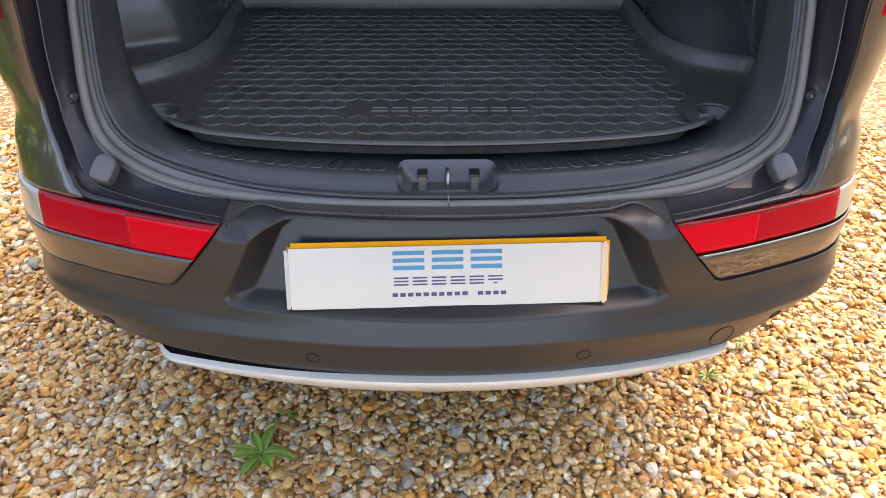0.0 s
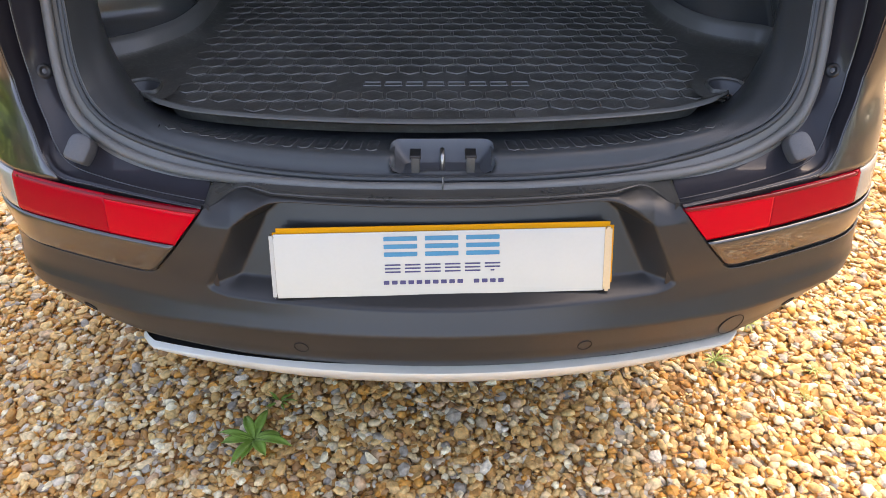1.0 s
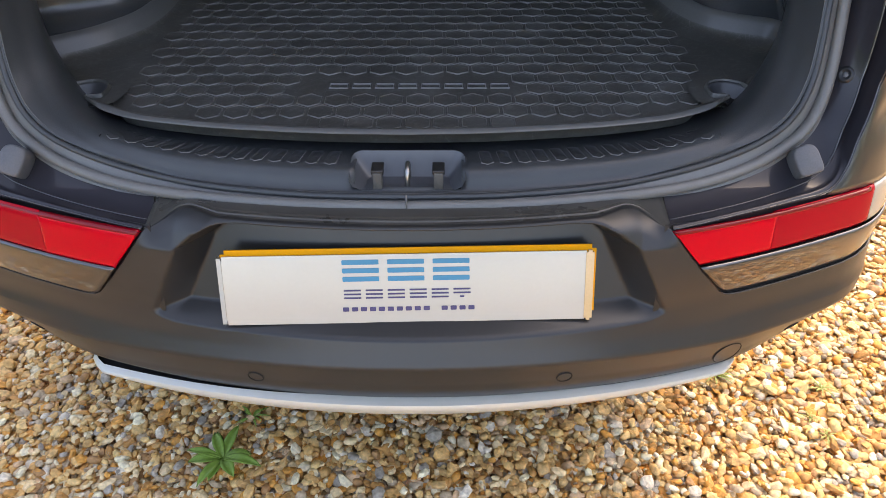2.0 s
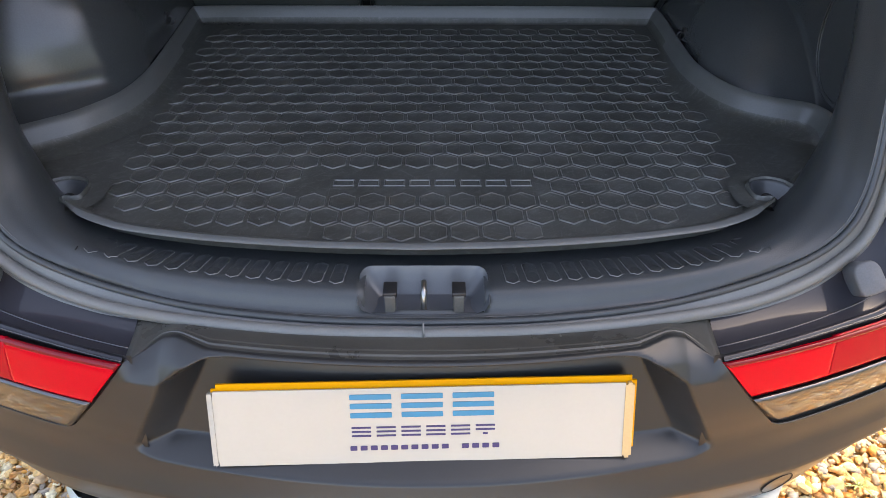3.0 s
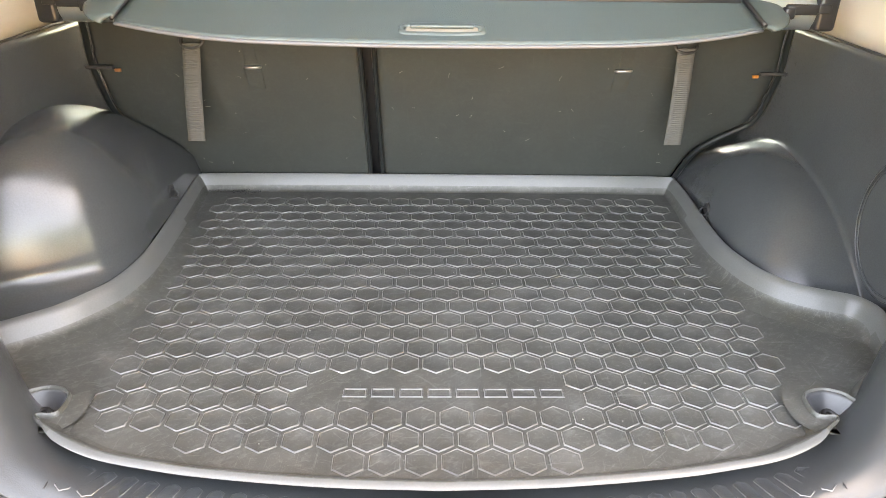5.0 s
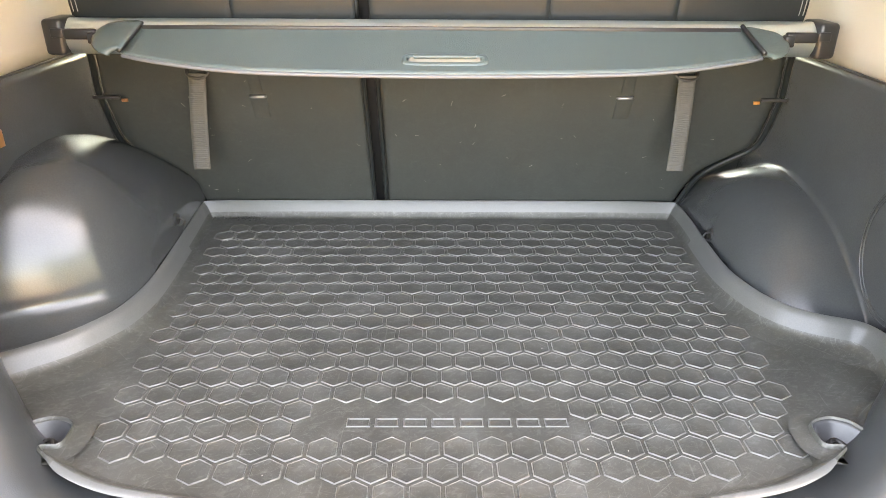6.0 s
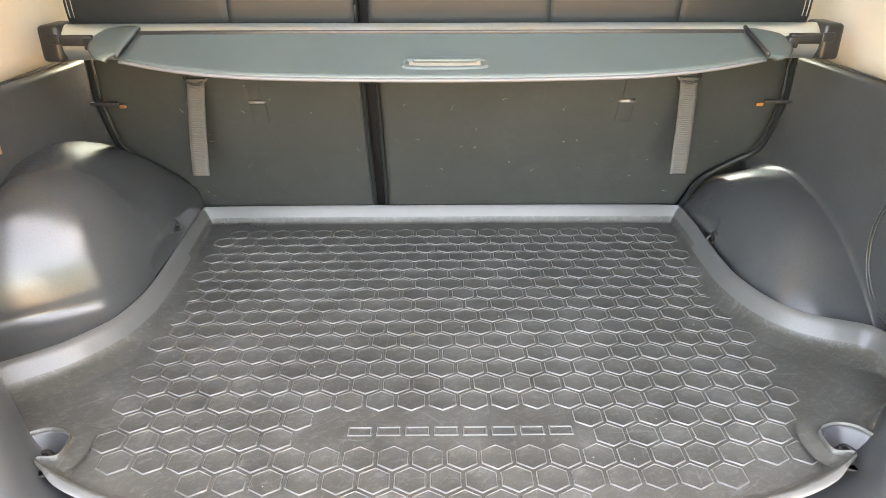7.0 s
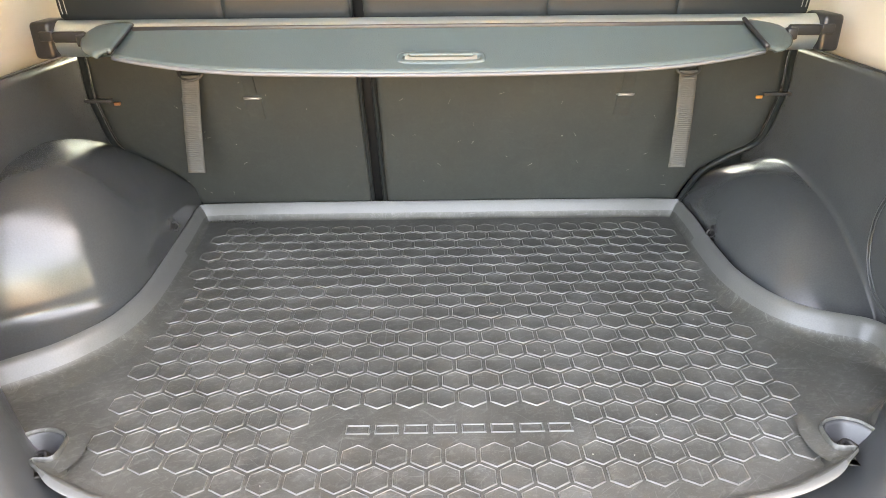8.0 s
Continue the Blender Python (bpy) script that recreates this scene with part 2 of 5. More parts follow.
# ---------- ground ----------
def pebble_material():
    m = bpy.data.materials.new("flint_gravel")
    m.use_nodes = True
    t = m.node_tree
    b = t.nodes["Principled BSDF"]
    b.inputs["Roughness"].default_value = 0.62
    geo = t.nodes.new("ShaderNodeNewGeometry")
    ramp = t.nodes.new("ShaderNodeValToRGB")
    ramp.color_ramp.interpolation = "CONSTANT"
    tones = [(0.0, (0.662, 0.386, 0.137)), (0.14, (0.743, 0.492, 0.204)), (0.27, (0.518, 0.251, 0.0696)), (0.36, (0.791, 0.596, 0.333)),
             (0.48, (0.642, 0.292, 0.0581)), (0.57, (0.478, 0.361, 0.232)), (0.64, (0.642, 0.391, 0.155)), (0.75, (0.791, 0.692, 0.465)),
             (0.83, (0.366, 0.321, 0.26)), (0.875, (0.387, 0.201, 0.0774)), (0.92, (0.712, 0.622, 0.483)), (0.955, (0.611, 0.402, 0.232))]
    el = ramp.color_ramp.elements
    while len(el) < len(tones):
        el.new(0.5)
    for e, (p, c) in zip(el, tones):
        e.position, e.color = p, (*c, 1)
    t.links.new(geo.outputs["Random Per Island"], ramp.inputs["Fac"])
    co = t.nodes.new("ShaderNodeTexCoord")
    n = t.nodes.new("ShaderNodeTexNoise")
    n.inputs["Scale"].default_value, n.inputs["Detail"].default_value = 110, 6
    t.links.new(co.outputs["Object"], n.inputs["Vector"])
    n2 = t.nodes.new("ShaderNodeTexNoise")
    n2.inputs["Scale"].default_value, n2.inputs["Detail"].default_value = 700, 3
    t.links.new(co.outputs["Object"], n2.inputs["Vector"])
    mr = t.nodes.new("ShaderNodeMapRange")
    mr.inputs["From Min"].default_value, mr.inputs["From Max"].default_value = 0.3, 0.7
    mr.inputs["To Min"].default_value, mr.inputs["To Max"].default_value = 0.68, 1.38
    t.links.new(n.outputs["Fac"], mr.inputs["Value"])
    mul = t.nodes.new("ShaderNodeVectorMath")
    mul.operation = "SCALE"
    t.links.new(ramp.outputs["Color"], mul.inputs[0])
    t.links.new(mr.outputs[0], mul.inputs["Scale"])
    t.links.new(mul.outputs[0], b.inputs["Base Color"])
    bp = t.nodes.new("ShaderNodeBump")
    bp.inputs["Strength"].default_value, bp.inputs["Distance"].default_value = 0.5, 0.001
    t.links.new(n2.outputs["Fac"], bp.inputs["Height"])
    t.links.new(bp.outputs[0], b.inputs["Normal"])
    return m


def far_gravel_material():
    """Gravel too far off to build stone by stone."""
    m = bpy.data.materials.new("far_gravel")
    m.use_nodes = True
    t = m.node_tree
    b = t.nodes["Principled BSDF"]
    b.inputs["Roughness"].default_value = 0.8
    co = t.nodes.new("ShaderNodeTexCoord")
    v = t.nodes.new("ShaderNodeTexVoronoi")
    v.inputs["Scale"].default_value = 62
    t.links.new(co.outputs["Object"], v.inputs["Vector"])
    ramp = t.nodes.new("ShaderNodeValToRGB")
    for i, (p, c) in enumerate([(0.0, (0.30, 0.15, 0.05)), (0.5, (0.56, 0.35, 0.14)), (1.0, (0.78, 0.61, 0.36))]):
        e = ramp.color_ramp.elements[i] if i < 2 else ramp.color_ramp.elements.new(1.0)
        e.position, e.color = p, (*c, 1)
    ramp.color_ramp.elements[1].position = 0.5
    sep = t.nodes.new("ShaderNodeSeparateColor")
    t.links.new(v.outputs["Color"], sep.inputs[0])
    t.links.new(sep.outputs[0], ramp.inputs["Fac"])
    # shade in the gaps between stones, painted into the colour
    gap = t.nodes.new("ShaderNodeMapRange")
    gap.inputs["From Min"].default_value, gap.inputs["From Max"].default_value = 0.35, 0.75
    gap.inputs["To Min"].default_value, gap.inputs["To Max"].default_value = 1.0, 0.4
    t.links.new(v.outputs["Distance"], gap.inputs["Value"])
    gap_shade = t.nodes.new("ShaderNodeVectorMath")
    gap_shade.operation = "SCALE"
    t.links.new(ramp.outputs["Color"], gap_shade.inputs[0])
    t.links.new(gap.outputs[0], gap_shade.inputs["Scale"])
    t.links.new(gap_shade.outputs[0], b.inputs["Base Color"])
    bp = t.nodes.new("ShaderNodeBump")
    bp.invert = True
    bp.inputs["Strength"].default_value, bp.inputs["Distance"].default_value = 1.0, 0.008
    t.links.new(v.outputs["Distance"], bp.inputs["Height"])
    t.links.new(bp.outputs[0], b.inputs["Normal"])
    return m


M_GRAVEL, M_FAR = pebble_material(), far_gravel_material()
v, f = grid(lambda x, y: (x, y, -0.017 + 0.004 * noise.noise((x * 0.8, y * 0.8, 0)) * (abs(x) < 9 and abs(y) < 9)),
            [-2000, -300, -60, -20] + steps(-8, 8, 40) + [20, 60, 300, 2000], [-2000, -300, -60, -20] + steps(-8, 8, 40) + [20, 60, 300, 2000])
tagged(part("ground", v, f, M_FAR), "sandy ground of the gravel drive", "ground", kind="structure")


def stone_shape():
    """A rough stone of 14 points and 12 quads: one quad over each edge of a cube."""
    corners = [Vector(c) for c in itertools.product((-1, 1), repeat=3)]
    tips = [Vector([sg * 1.45 * (k == ax) for k in range(3)]) for ax in range(3) for sg in (-1, 1)]
    quads = []
    for i, j in itertools.combinations(range(8), 2):
        mid = (corners[i] + corners[j]) / 2
        if abs((corners[i] - corners[j]).length - 2) < 1e-6:
            p, q = [8 + k for k, tip in enumerate(tips) if tip.dot(mid) > 0.1]
            n = (corners[j] - corners[i]).cross(tips[q - 8] - tips[p - 8])
            quads.append((i, p, j, q) if n.dot(mid) < 0 else (i, q, j, p))
    return np.array([tuple(c.normalized()) for c in corners] + [tuple(c.normalized()) for c in tips]), np.array(quads)


def gravel(x0, x1, y0_, y1, gap, keep, seed):
    """Flint pebbles scattered close together, each a lumpy stone of its own."""
    rng = np.random.default_rng(seed)
    bv, bf = stone_shape()
    xs, ys = np.meshgrid(np.arange(x0, x1, gap), np.arange(y0_, y1, gap * 0.86))
    c = np.stack([xs.ravel(), ys.ravel()], 1)
    layers = []
    for z, share in ((-0.013, 1.0), (0.0, 0.66)):
        d = c + rng.uniform(-0.62, 0.62, c.shape) * gap + (gap * 0.5 if z > -0.005 else 0)
        d = d[rng.random(len(d)) < share]
        d = d[[keep(*p) for p in d]]
        layers.append(np.column_stack([d, np.full(len(d), z) + rng.normal(0, 0.0036, len(d))]))
    p = np.concatenate(layers)
    n = len(p)
    size = gap * np.exp(rng.normal(-0.40, 0.36, n))
    rad = np.stack([size * rng.uniform(0.95, 1.6, n), size * rng.uniform(0.65, 1.05, n), size * rng.uniform(0.36, 0.62, n)], 1)
    rad = np.minimum(rad, gap * 1.5)
    lump = 1 + rng.normal(0, 0.15, (n, len(bv), 1))
    pts = bv[None] * lump
    pts = np.sign(pts) * np.abs(pts) ** 0.80 * rad[:, None, :]
    yaw, tx, ty = rng.uniform(0, 2 * math.pi, n), rng.normal(0, 0.26, n), rng.normal(0, 0.26, n)
    cy, sy = np.cos(yaw), np.sin(yaw)
    x, y, z = pts[..., 0], pts[..., 1], pts[..., 2]
    y, z = y * np.cos(tx)[:, None] - z * np.sin(tx)[:, None], y * np.sin(tx)[:, None] + z * np.cos(tx)[:, None]
    x, z = x * np.cos(ty)[:, None] + z * np.sin(ty)[:, None], -x * np.sin(ty)[:, None] + z * np.cos(ty)[:, None]
    x, y = x * cy[:, None] - y * sy[:, None], x * sy[:, None] + y * cy[:, None]
    pts = np.stack([x, y, z], 2) + p[:, None, :]
    faces = (bf[None] + (np.arange(n) * len(bv))[:, None, None]).reshape(-1, 4)
    me = bpy.data.meshes.new("gravel")
    me.vertices.add(n * len(bv))
    me.vertices.foreach_set("co", pts.reshape(-1).astype(np.float32))
    me.loops.add(faces.size)
    me.loops.foreach_set("vertex_index", faces.reshape(-1).astype(np.int32))
    me.polygons.add(len(faces))
    me.polygons.foreach_set("loop_start", np.arange(0, faces.size, 4, dtype=np.int32))
    me.polygons.foreach_set("use_smooth", np.repeat(rng.random(n) < 0.40, len(bf)))
    me.update(calc_edges=True)
    me.materials.append(M_GRAVEL)
    return tagged(new("gravel", me), "loose golden and white flint gravel on the drive", "gravel", kind="stuff")


gravel(-1.7, 1.7, 1.24, 2.15, 0.0112, lambda x, y: not (abs(x) < 0.68 and y > 1.85) and abs(x) < 0.98 + 0.62 * (y - 1.22) + 0.10 * math.sin(x * 137 + y * 253), 7)
gravel(-2.2, 2.2, 2.15, 3.15, 0.0150, lambda x, y: abs(x) > 0.72 and abs(x) < 0.98 + 0.62 * (y - 1.22) + 0.12 * math.sin(x * 137 + y * 253), 8)

gravel(-1.6, 1.6, 0.62, 1.24, 0.0170, lambda x, y: abs(x) > 0.25 and abs(x) < 1.5 + 0.10 * math.sin(x * 137 + y * 253), 9)
gravel(-2.3, 2.3, 1.24, 2.0, 0.0150, lambda x, y: 0.98 + 0.62 * (y - 1.22) - 0.08 < abs(x) < 2.2 + 0.10 * math.sin(x * 137 + y * 253), 10)

# ---------- car: outer skin ----------
car = thing("car", (0, 3.4, 0), "dark grey estate car with its tailgate open, parked on gravel", "car")
_q, _x, _d = [0.0], [0.0], [0.0]


def _plan():
    """Outline of the tail from above: a shallow bow, a round corner and the flank."""
    bow, x1, r = 0.34, 0.65, 0.18
    pts = [(x, bow * x * x) for x in steps(0, x1, 60)]
    th1 = math.atan(2 * bow * x1)
    for th in steps(th1, radians(83), 30)[1:]:
        pts.append((x1 + r * (math.sin(th) - math.sin(th1)), bow * x1 * x1 + r * (math.cos(th1) - math.cos(th))))
    x, d = pts[-1]
    for i in range(60):
        th = radians(83 + 6.5 * min(1, i / 18))
        x, d = x + 0.06 * math.cos(th), d + 0.06 * math.sin(th)
        pts.append((x, d))
    for (a, b), (c, e) in zip(pts, pts[1:]):
        _q.append(_q[-1] + math.hypot(c - a, e - b))
        _x.append(c)
        _d.append(e)


_plan()
PROFILE = spline([(0, 1.335, 0.30), (0, 1.297, 0.345), (0, 1.273, 0.39), (0, 1.2675, 0.42), (0, 1.2635, 0.44), (0, 1.2612, 0.452), (0, 1.2606, 0.4575), (0, 1.2622, 0.4620), (0, 1.2650, 0.467), (0, 1.2745, 0.485),
                  (0, 1.2830, 0.503), (0, 1.2860, 0.515), (0, 1.2880, 0.54), (0, 1.2925, 0.57), (0, 1.307, 0.627), (0, 1.318, 0.66), (0, 1.36, 0.80), (0, 1.405, 0.95), (0, 1.43, 1.1), (0, 1.465, 1.3), (0, 1.51, 1.5), (0, 1.54, 1.6)], 8)
PZ, PY = [p.z for p in PROFILE], [p.y for p in PROFILE]


def y_mid(z):
    return float(np.interp(z, PZ, PY))


def x_of(q):
    return float(np.interp(abs(q), _q, _x)) * (1 if q >= 0 else -1)


def q_of(x):
    return float(np.interp(abs(x), _x, _q)) * (1 if x >= 0 else -1)


def skin(q, z, out=0.0):
    a = abs(q)
    x, d = float(np.interp(a, _q, _x)), float(np.interp(a, _q, _d))
    sag = 0.075 * min(x * x, 0.25) * (1 - smooth01(0.47, 0.515, z))      # the crease falls towards the corners
    x *= 1 - 0.10 * max(0, z - 0.98) / 0.62
    out -= 0.032 * smooth01(0.46, 0.72, a) * (max(0, 0.462 - z) / 0.08) ** 1.2
    if out:
        e = 0.004
        dx = float(np.interp(a + e, _q, _x)) - float(np.interp(a - e if a > e else 0, _q, _x))
        dd = float(np.interp(a + e, _q, _d)) - float(np.interp(a - e if a > e else 0, _q, _d))
        ln = math.hypot(dx, dd)
        x, d = x + out * dd / ln, d - out * dx / ln
    return Vector((x if q >= 0 else -x, y_mid(z + sag) + d, z))


def skin_xz(x, z, out=0.0):
    return skin(q_of(x), z, out)


Z_PANEL, Z_LAMP, Z_TOP = 0.512, 0.572, 0.630      # lower edges of painted strip and lamp, top of the lamp


def bumper_top(x):
    x = abs(x)
    if x < 0.352:
        return 0.630 + 0.022 * (1 - smooth01(0.285, 0.352, x))
    return float(np.interp(x, [0.352, 0.398, 0.440, 0.452, 0.470], [Z_TOP, Z_LAMP, 0.522, 0.5145, Z_PANEL]))


def recess(x, z):
    """How much of the number plate's pocket there is at a place of the bumper: a trapezium with rounded lower corners."""
    half = float(np.interp(z, [0.49, 0.505, 0.54, 0.61, 0.632, 0.65], [0.366, 0.364, 0.346, 0.311, 0.284, 0.250]))
    u, w = (half - abs(x)) / 0.046, (z - 0.4955) / 0.017
    k = 1 - min(1, math.hypot(max(0, 1 - u), max(0, 1 - w)))
    return (0.88 * k + 0.12 * k * k * (3 - 2 * k)) * (1 - smooth01(0.638, 0.649, z))


def fold(x):
    """Height of the crease where the bumper's face turns over into its top."""
    return float(np.interp(abs(x), [0, 0.250, 0.312, 0.40], [0.660, 0.652, 0.609, 0.606]))


def bumper_point(q, v):
    x = x_of(q)
    top = bumper_top(x)
    low = 0.382 + 0.005 * smooth01(-0.08, -0.42, x) + 0.006 * (x < 0) * smooth01(0.22, 0.48, abs(x)) * (1 - smooth01(0.50, 0.62, abs(x)))
    z = low + (top - low) * v
    p = skin(q, z)
    if abs(x) < 0.352:
        p.y += 0.020 * max(0, (z - top + 0.018) / 0.018) ** 2 * (1 - smooth01(0.31, 0.352, abs(x)))
    if abs(x) < 0.372:
        p.y += 0.55 * max(0, z - fold(x)) * (1 - smooth01(0.335, 0.372, abs(x)))
        m = recess(x, z)
        if m:
            p.y += m * (1.323 + 0.40 * (z - 0.505) + 0.26 * x * x - p.y)
    return p


def seal_y(x, z):
    return 1.385 + 0.42 * (z - 0.66) + 0.30 * x * x


def bumper_ledge(x, v):
    top = bumper_top(x)
    a = bumper_point(q_of(x), 1.0)
    zb = 0.645 - 0.003 * min(1, abs(x) / 0.354)
    b = Vector((x, seal_y(x, zb) + 0.010, zb))
    p = a.lerp(b, v)
    end = 1 - smooth01(0.27, 0.345, abs(x))
    p.z += end * 0.0030 * smooth01(0.25, 0.29, v) * (1 - smooth01(0.75, 0.95, v)) + end * 0.0022 * smooth01(0.10, 0.14, v) * (1 - smooth01(0.25, 0.29, v))
    return p


QE = q_of(0.74) + 0.55
us = sorted(set([round(u, 4) for u in steps(-QE, QE, 80)] + [round(u, 4) for u in steps(-0.50, 0.50, 300)]))
skirt = grid(lambda q, v: skin(q, bumper_point(q, 0).z - 0.012 * v) + Vector((0, 0.002 + 0.04 * v, 0)), us, steps(0, 1, 4))
face, ledge = grid(bumper_point, us, steps(0, 1, 130)), grid(bumper_ledge, steps(-0.352, 0.352, 90), steps(0, 1, 60))
bumper = part("bumper", *joined(face, ledge, skirt), M_BUMPER, car, "black textured plastic rear bumper", thick=0.003)
bumper.data.materials.append(M_LEDGE)
bumper.data.polygons.foreach_set("material_index", [1 if len(face[1]) <= k < len(face[1]) + len(ledge[1]) else 0 for k in range(len(bumper.data.polygons))])
for s in (-1, 1):
    for x, z in ((0.2215, 0.420), (0.603, 0.404)):
        p, nrm = skin_xz(s * x, z, -0.0001), None
        a, b = skin_xz(s * x + 0.01, z), skin_xz(s * x - 0.01, z)
        c, d = skin_xz(s * x, z + 0.008), skin_xz(s * x, z - 0.008)
        nrm = (a - b).cross(c - d).normalized()
        m = Matrix.Translation(p) @ nrm.to_track_quat("Z", "Y").to_matrix().to_4x4()
        sensor = part("parking_sensor", *disc(m, 0.0100, 0.0016, 24, 0.0004), M_BUMPER, bumper, sharp=35)
        part("ring", *ring(m @ pose(0, 0, 0.0008), 0.0110, 0.0011), M_UNDER, sensor)
p = skin_xz(0.478, 0.405, 0.0001)
nrm = (skin_xz(0.49, 0.405) - skin_xz(0.466, 0.405)).cross(skin_xz(0.478, 0.413) - skin_xz(0.478, 0.397)).normalized()
m = Matrix.Translation(p) @ nrm.to_track_quat("Z", "Y").to_matrix().to_4x4()
cap = part("towing_eye_cover", *disc(m, 0.0225, 0.0012, 36, 0.0003), M_BUMPER, bumper, sharp=35)
part("ring", *ring(m @ pose(0, 0, 0.0006), 0.0233, 0.0008, 40), M_UNDER, cap)

# silver strip below the bumper
def strip_point(u, v):
    x = u * 0.505
    taper = 1 - 0.72 * abs(u) ** 3
    top = 0.380 - 0.010 * u * u
    z = top - 0.031 * taper * v
    y = 1.256 + 0.335 * x * x + 0.018 * v * v + 0.006 * (1 - v) ** 3 + 0.02 * max(0, abs(u) - 0.96) / 0.04
    return (x, y, z)


us = steps(-1, 1, 80)
top_face = grid(lambda u, v: Vector(strip_point(u, 0)) + Vector((0, (0.009 + 0.013 * smooth01(-0.7, 0.4, u)) * v, 0.004 * v)), us, steps(0, 1, 3))
gap_face = grid(lambda u, v: Vector(strip_point(u, 0)) + Vector((0, 0.002 + 0.04 * v, -0.003)), us, steps(0, 1, 3))
under = grid(lambda u, v: Vector(strip_point(u, 1)) + Vector((0, 0.05 * v, -0.004 * v)), us, steps(0, 1, 3))
part("skid_strip", *joined(grid(strip_point, us, steps(0, 1, 10)), top_face, under), M_SILVER, car, "satin silver strip under the bumper", thick=0.0)
part("strip_gap", *gap_face, M_UNDER, car)
part("underbody", *joined(grid(lambda x, v: (x, 1.33 + 0.34 * x * x + 2.8 * v, 0.372 - 0.10 * smooth01(0, 0.2, v)), steps(-0.62, 0.62, 30), steps(0, 1, 20)),
                          grid(lambda x, v: (x, 1.33 + 0.34 * x * x + 0.03 * v, 0.385 - 0.06 * v), steps(-0.60, 0.60, 30), steps(0, 1, 4))), M_UNDER, car)

# lamps and painted strips in the bumper, one on each side
for s in (-1, 1):
    qe = q_of(0.74) + 0.10
    qw = q_of(0.672)

    def band(z0, z1, qa0, qa1, qb, out, n=46, k=10):
        """A piece of the skin between two heights, from a slanted inner end to qb."""
        def fn(u, v):
            z = z0 + (z1 - z0) * v
            q = (qa0 + (qa1 - qa0) * v) * (1 - u) + qb * u
            edge = min(1, min(v, 1 - v) / 0.10)
            return skin(s * q, z, out - 0.003 * (1 - edge) ** 2)
        return grid(fn, steps(0, 1, n), steps(0, 1, k))

    lamp = part("tail_lamp", *band(Z_LAMP + 0.002, Z_TOP, q_of(0.400), q_of(0.354), q_of(0.505), 0.002), M_RED, car, "bright red bumper lamp", thick=0.006)
    part("side_lens", *band(Z_LAMP + 0.002, Z_TOP + 0.002, q_of(0.505), q_of(0.505), qw, 0.002), M_DARKRED, lamp, thick=0.006)
    part("clear_lens", *band(Z_LAMP + 0.002, Z_TOP + 0.002, qw, qw, qe, 0.002), M_CLEARLENS, lamp, "clear pale lens", thick=0.006)

    part("upper_edge", *band(Z_TOP - 0.006, Z_TOP + 0.0015, q_of(0.360), q_of(0.354), qw - 0.01, 0.0035, 46, 4), M_DEEPRED, lamp, "dark upper edge of the lens", thick=0.004)

    part("lamp_backing", *grid(lambda u, v: skin(s * (q_of(0.345) * (1 - u) + qe * u), 0.505 + 0.130 * v, -0.005 - 0.004 * v), steps(0, 1, 40), steps(0, 1, 8)), M_BLACK, car)

    def panel(u, v):
        z = Z_PANEL + (Z_LAMP - Z_PANEL) * v
        x_in = float(np.interp(z, [Z_PANEL, 0.5145, 0.522, Z_LAMP], [0.472, 0.455, 0.443, 0.401]))
        q = q_of(x_in) * (1 - u) + qe * u
        return skin(s * q, z, -0.0035 + 0.0080 * v - 0.002 * (1 - min(1, min(v, 1 - v) / 0.1)) ** 2)
    part("painted_strip", *grid(panel, steps(0, 1, 46), steps(0, 1, 12)), M_PAINT, car, "glossy dark grey strip", thick=0.004)

# ---------- car: tailgate opening ----------
EDGE = [(0.354, 0.631), (0.45, 0.636), (0.53, 0.638), (0.590, 0.640), (0.614, 0.665), (0.624, 0.70), (0.637, 0.742), (0.642, 0.79), (0.637, 0.857), (0.628, 0.91),
        (0.605, 1.1), (0.565, 1.3), (0.47, 1.5)]
SEAL = [(0.354, 0.643), (0.44, 0.647), (0.505, 0.660), (0.553, 0.681), (0.577, 0.698), (0.590, 0.717), (0.599, 0.742), (0.606, 0.785), (0.609, 0.84), (0.611, 0.91),
        (0.603, 1.1), (0.560, 1.3), (0.455, 1.47)]


def swell(z):
    """How far the wing stands out above its waistline."""
    return 0.24 * max(0, min(z, 1.15) - 0.77)


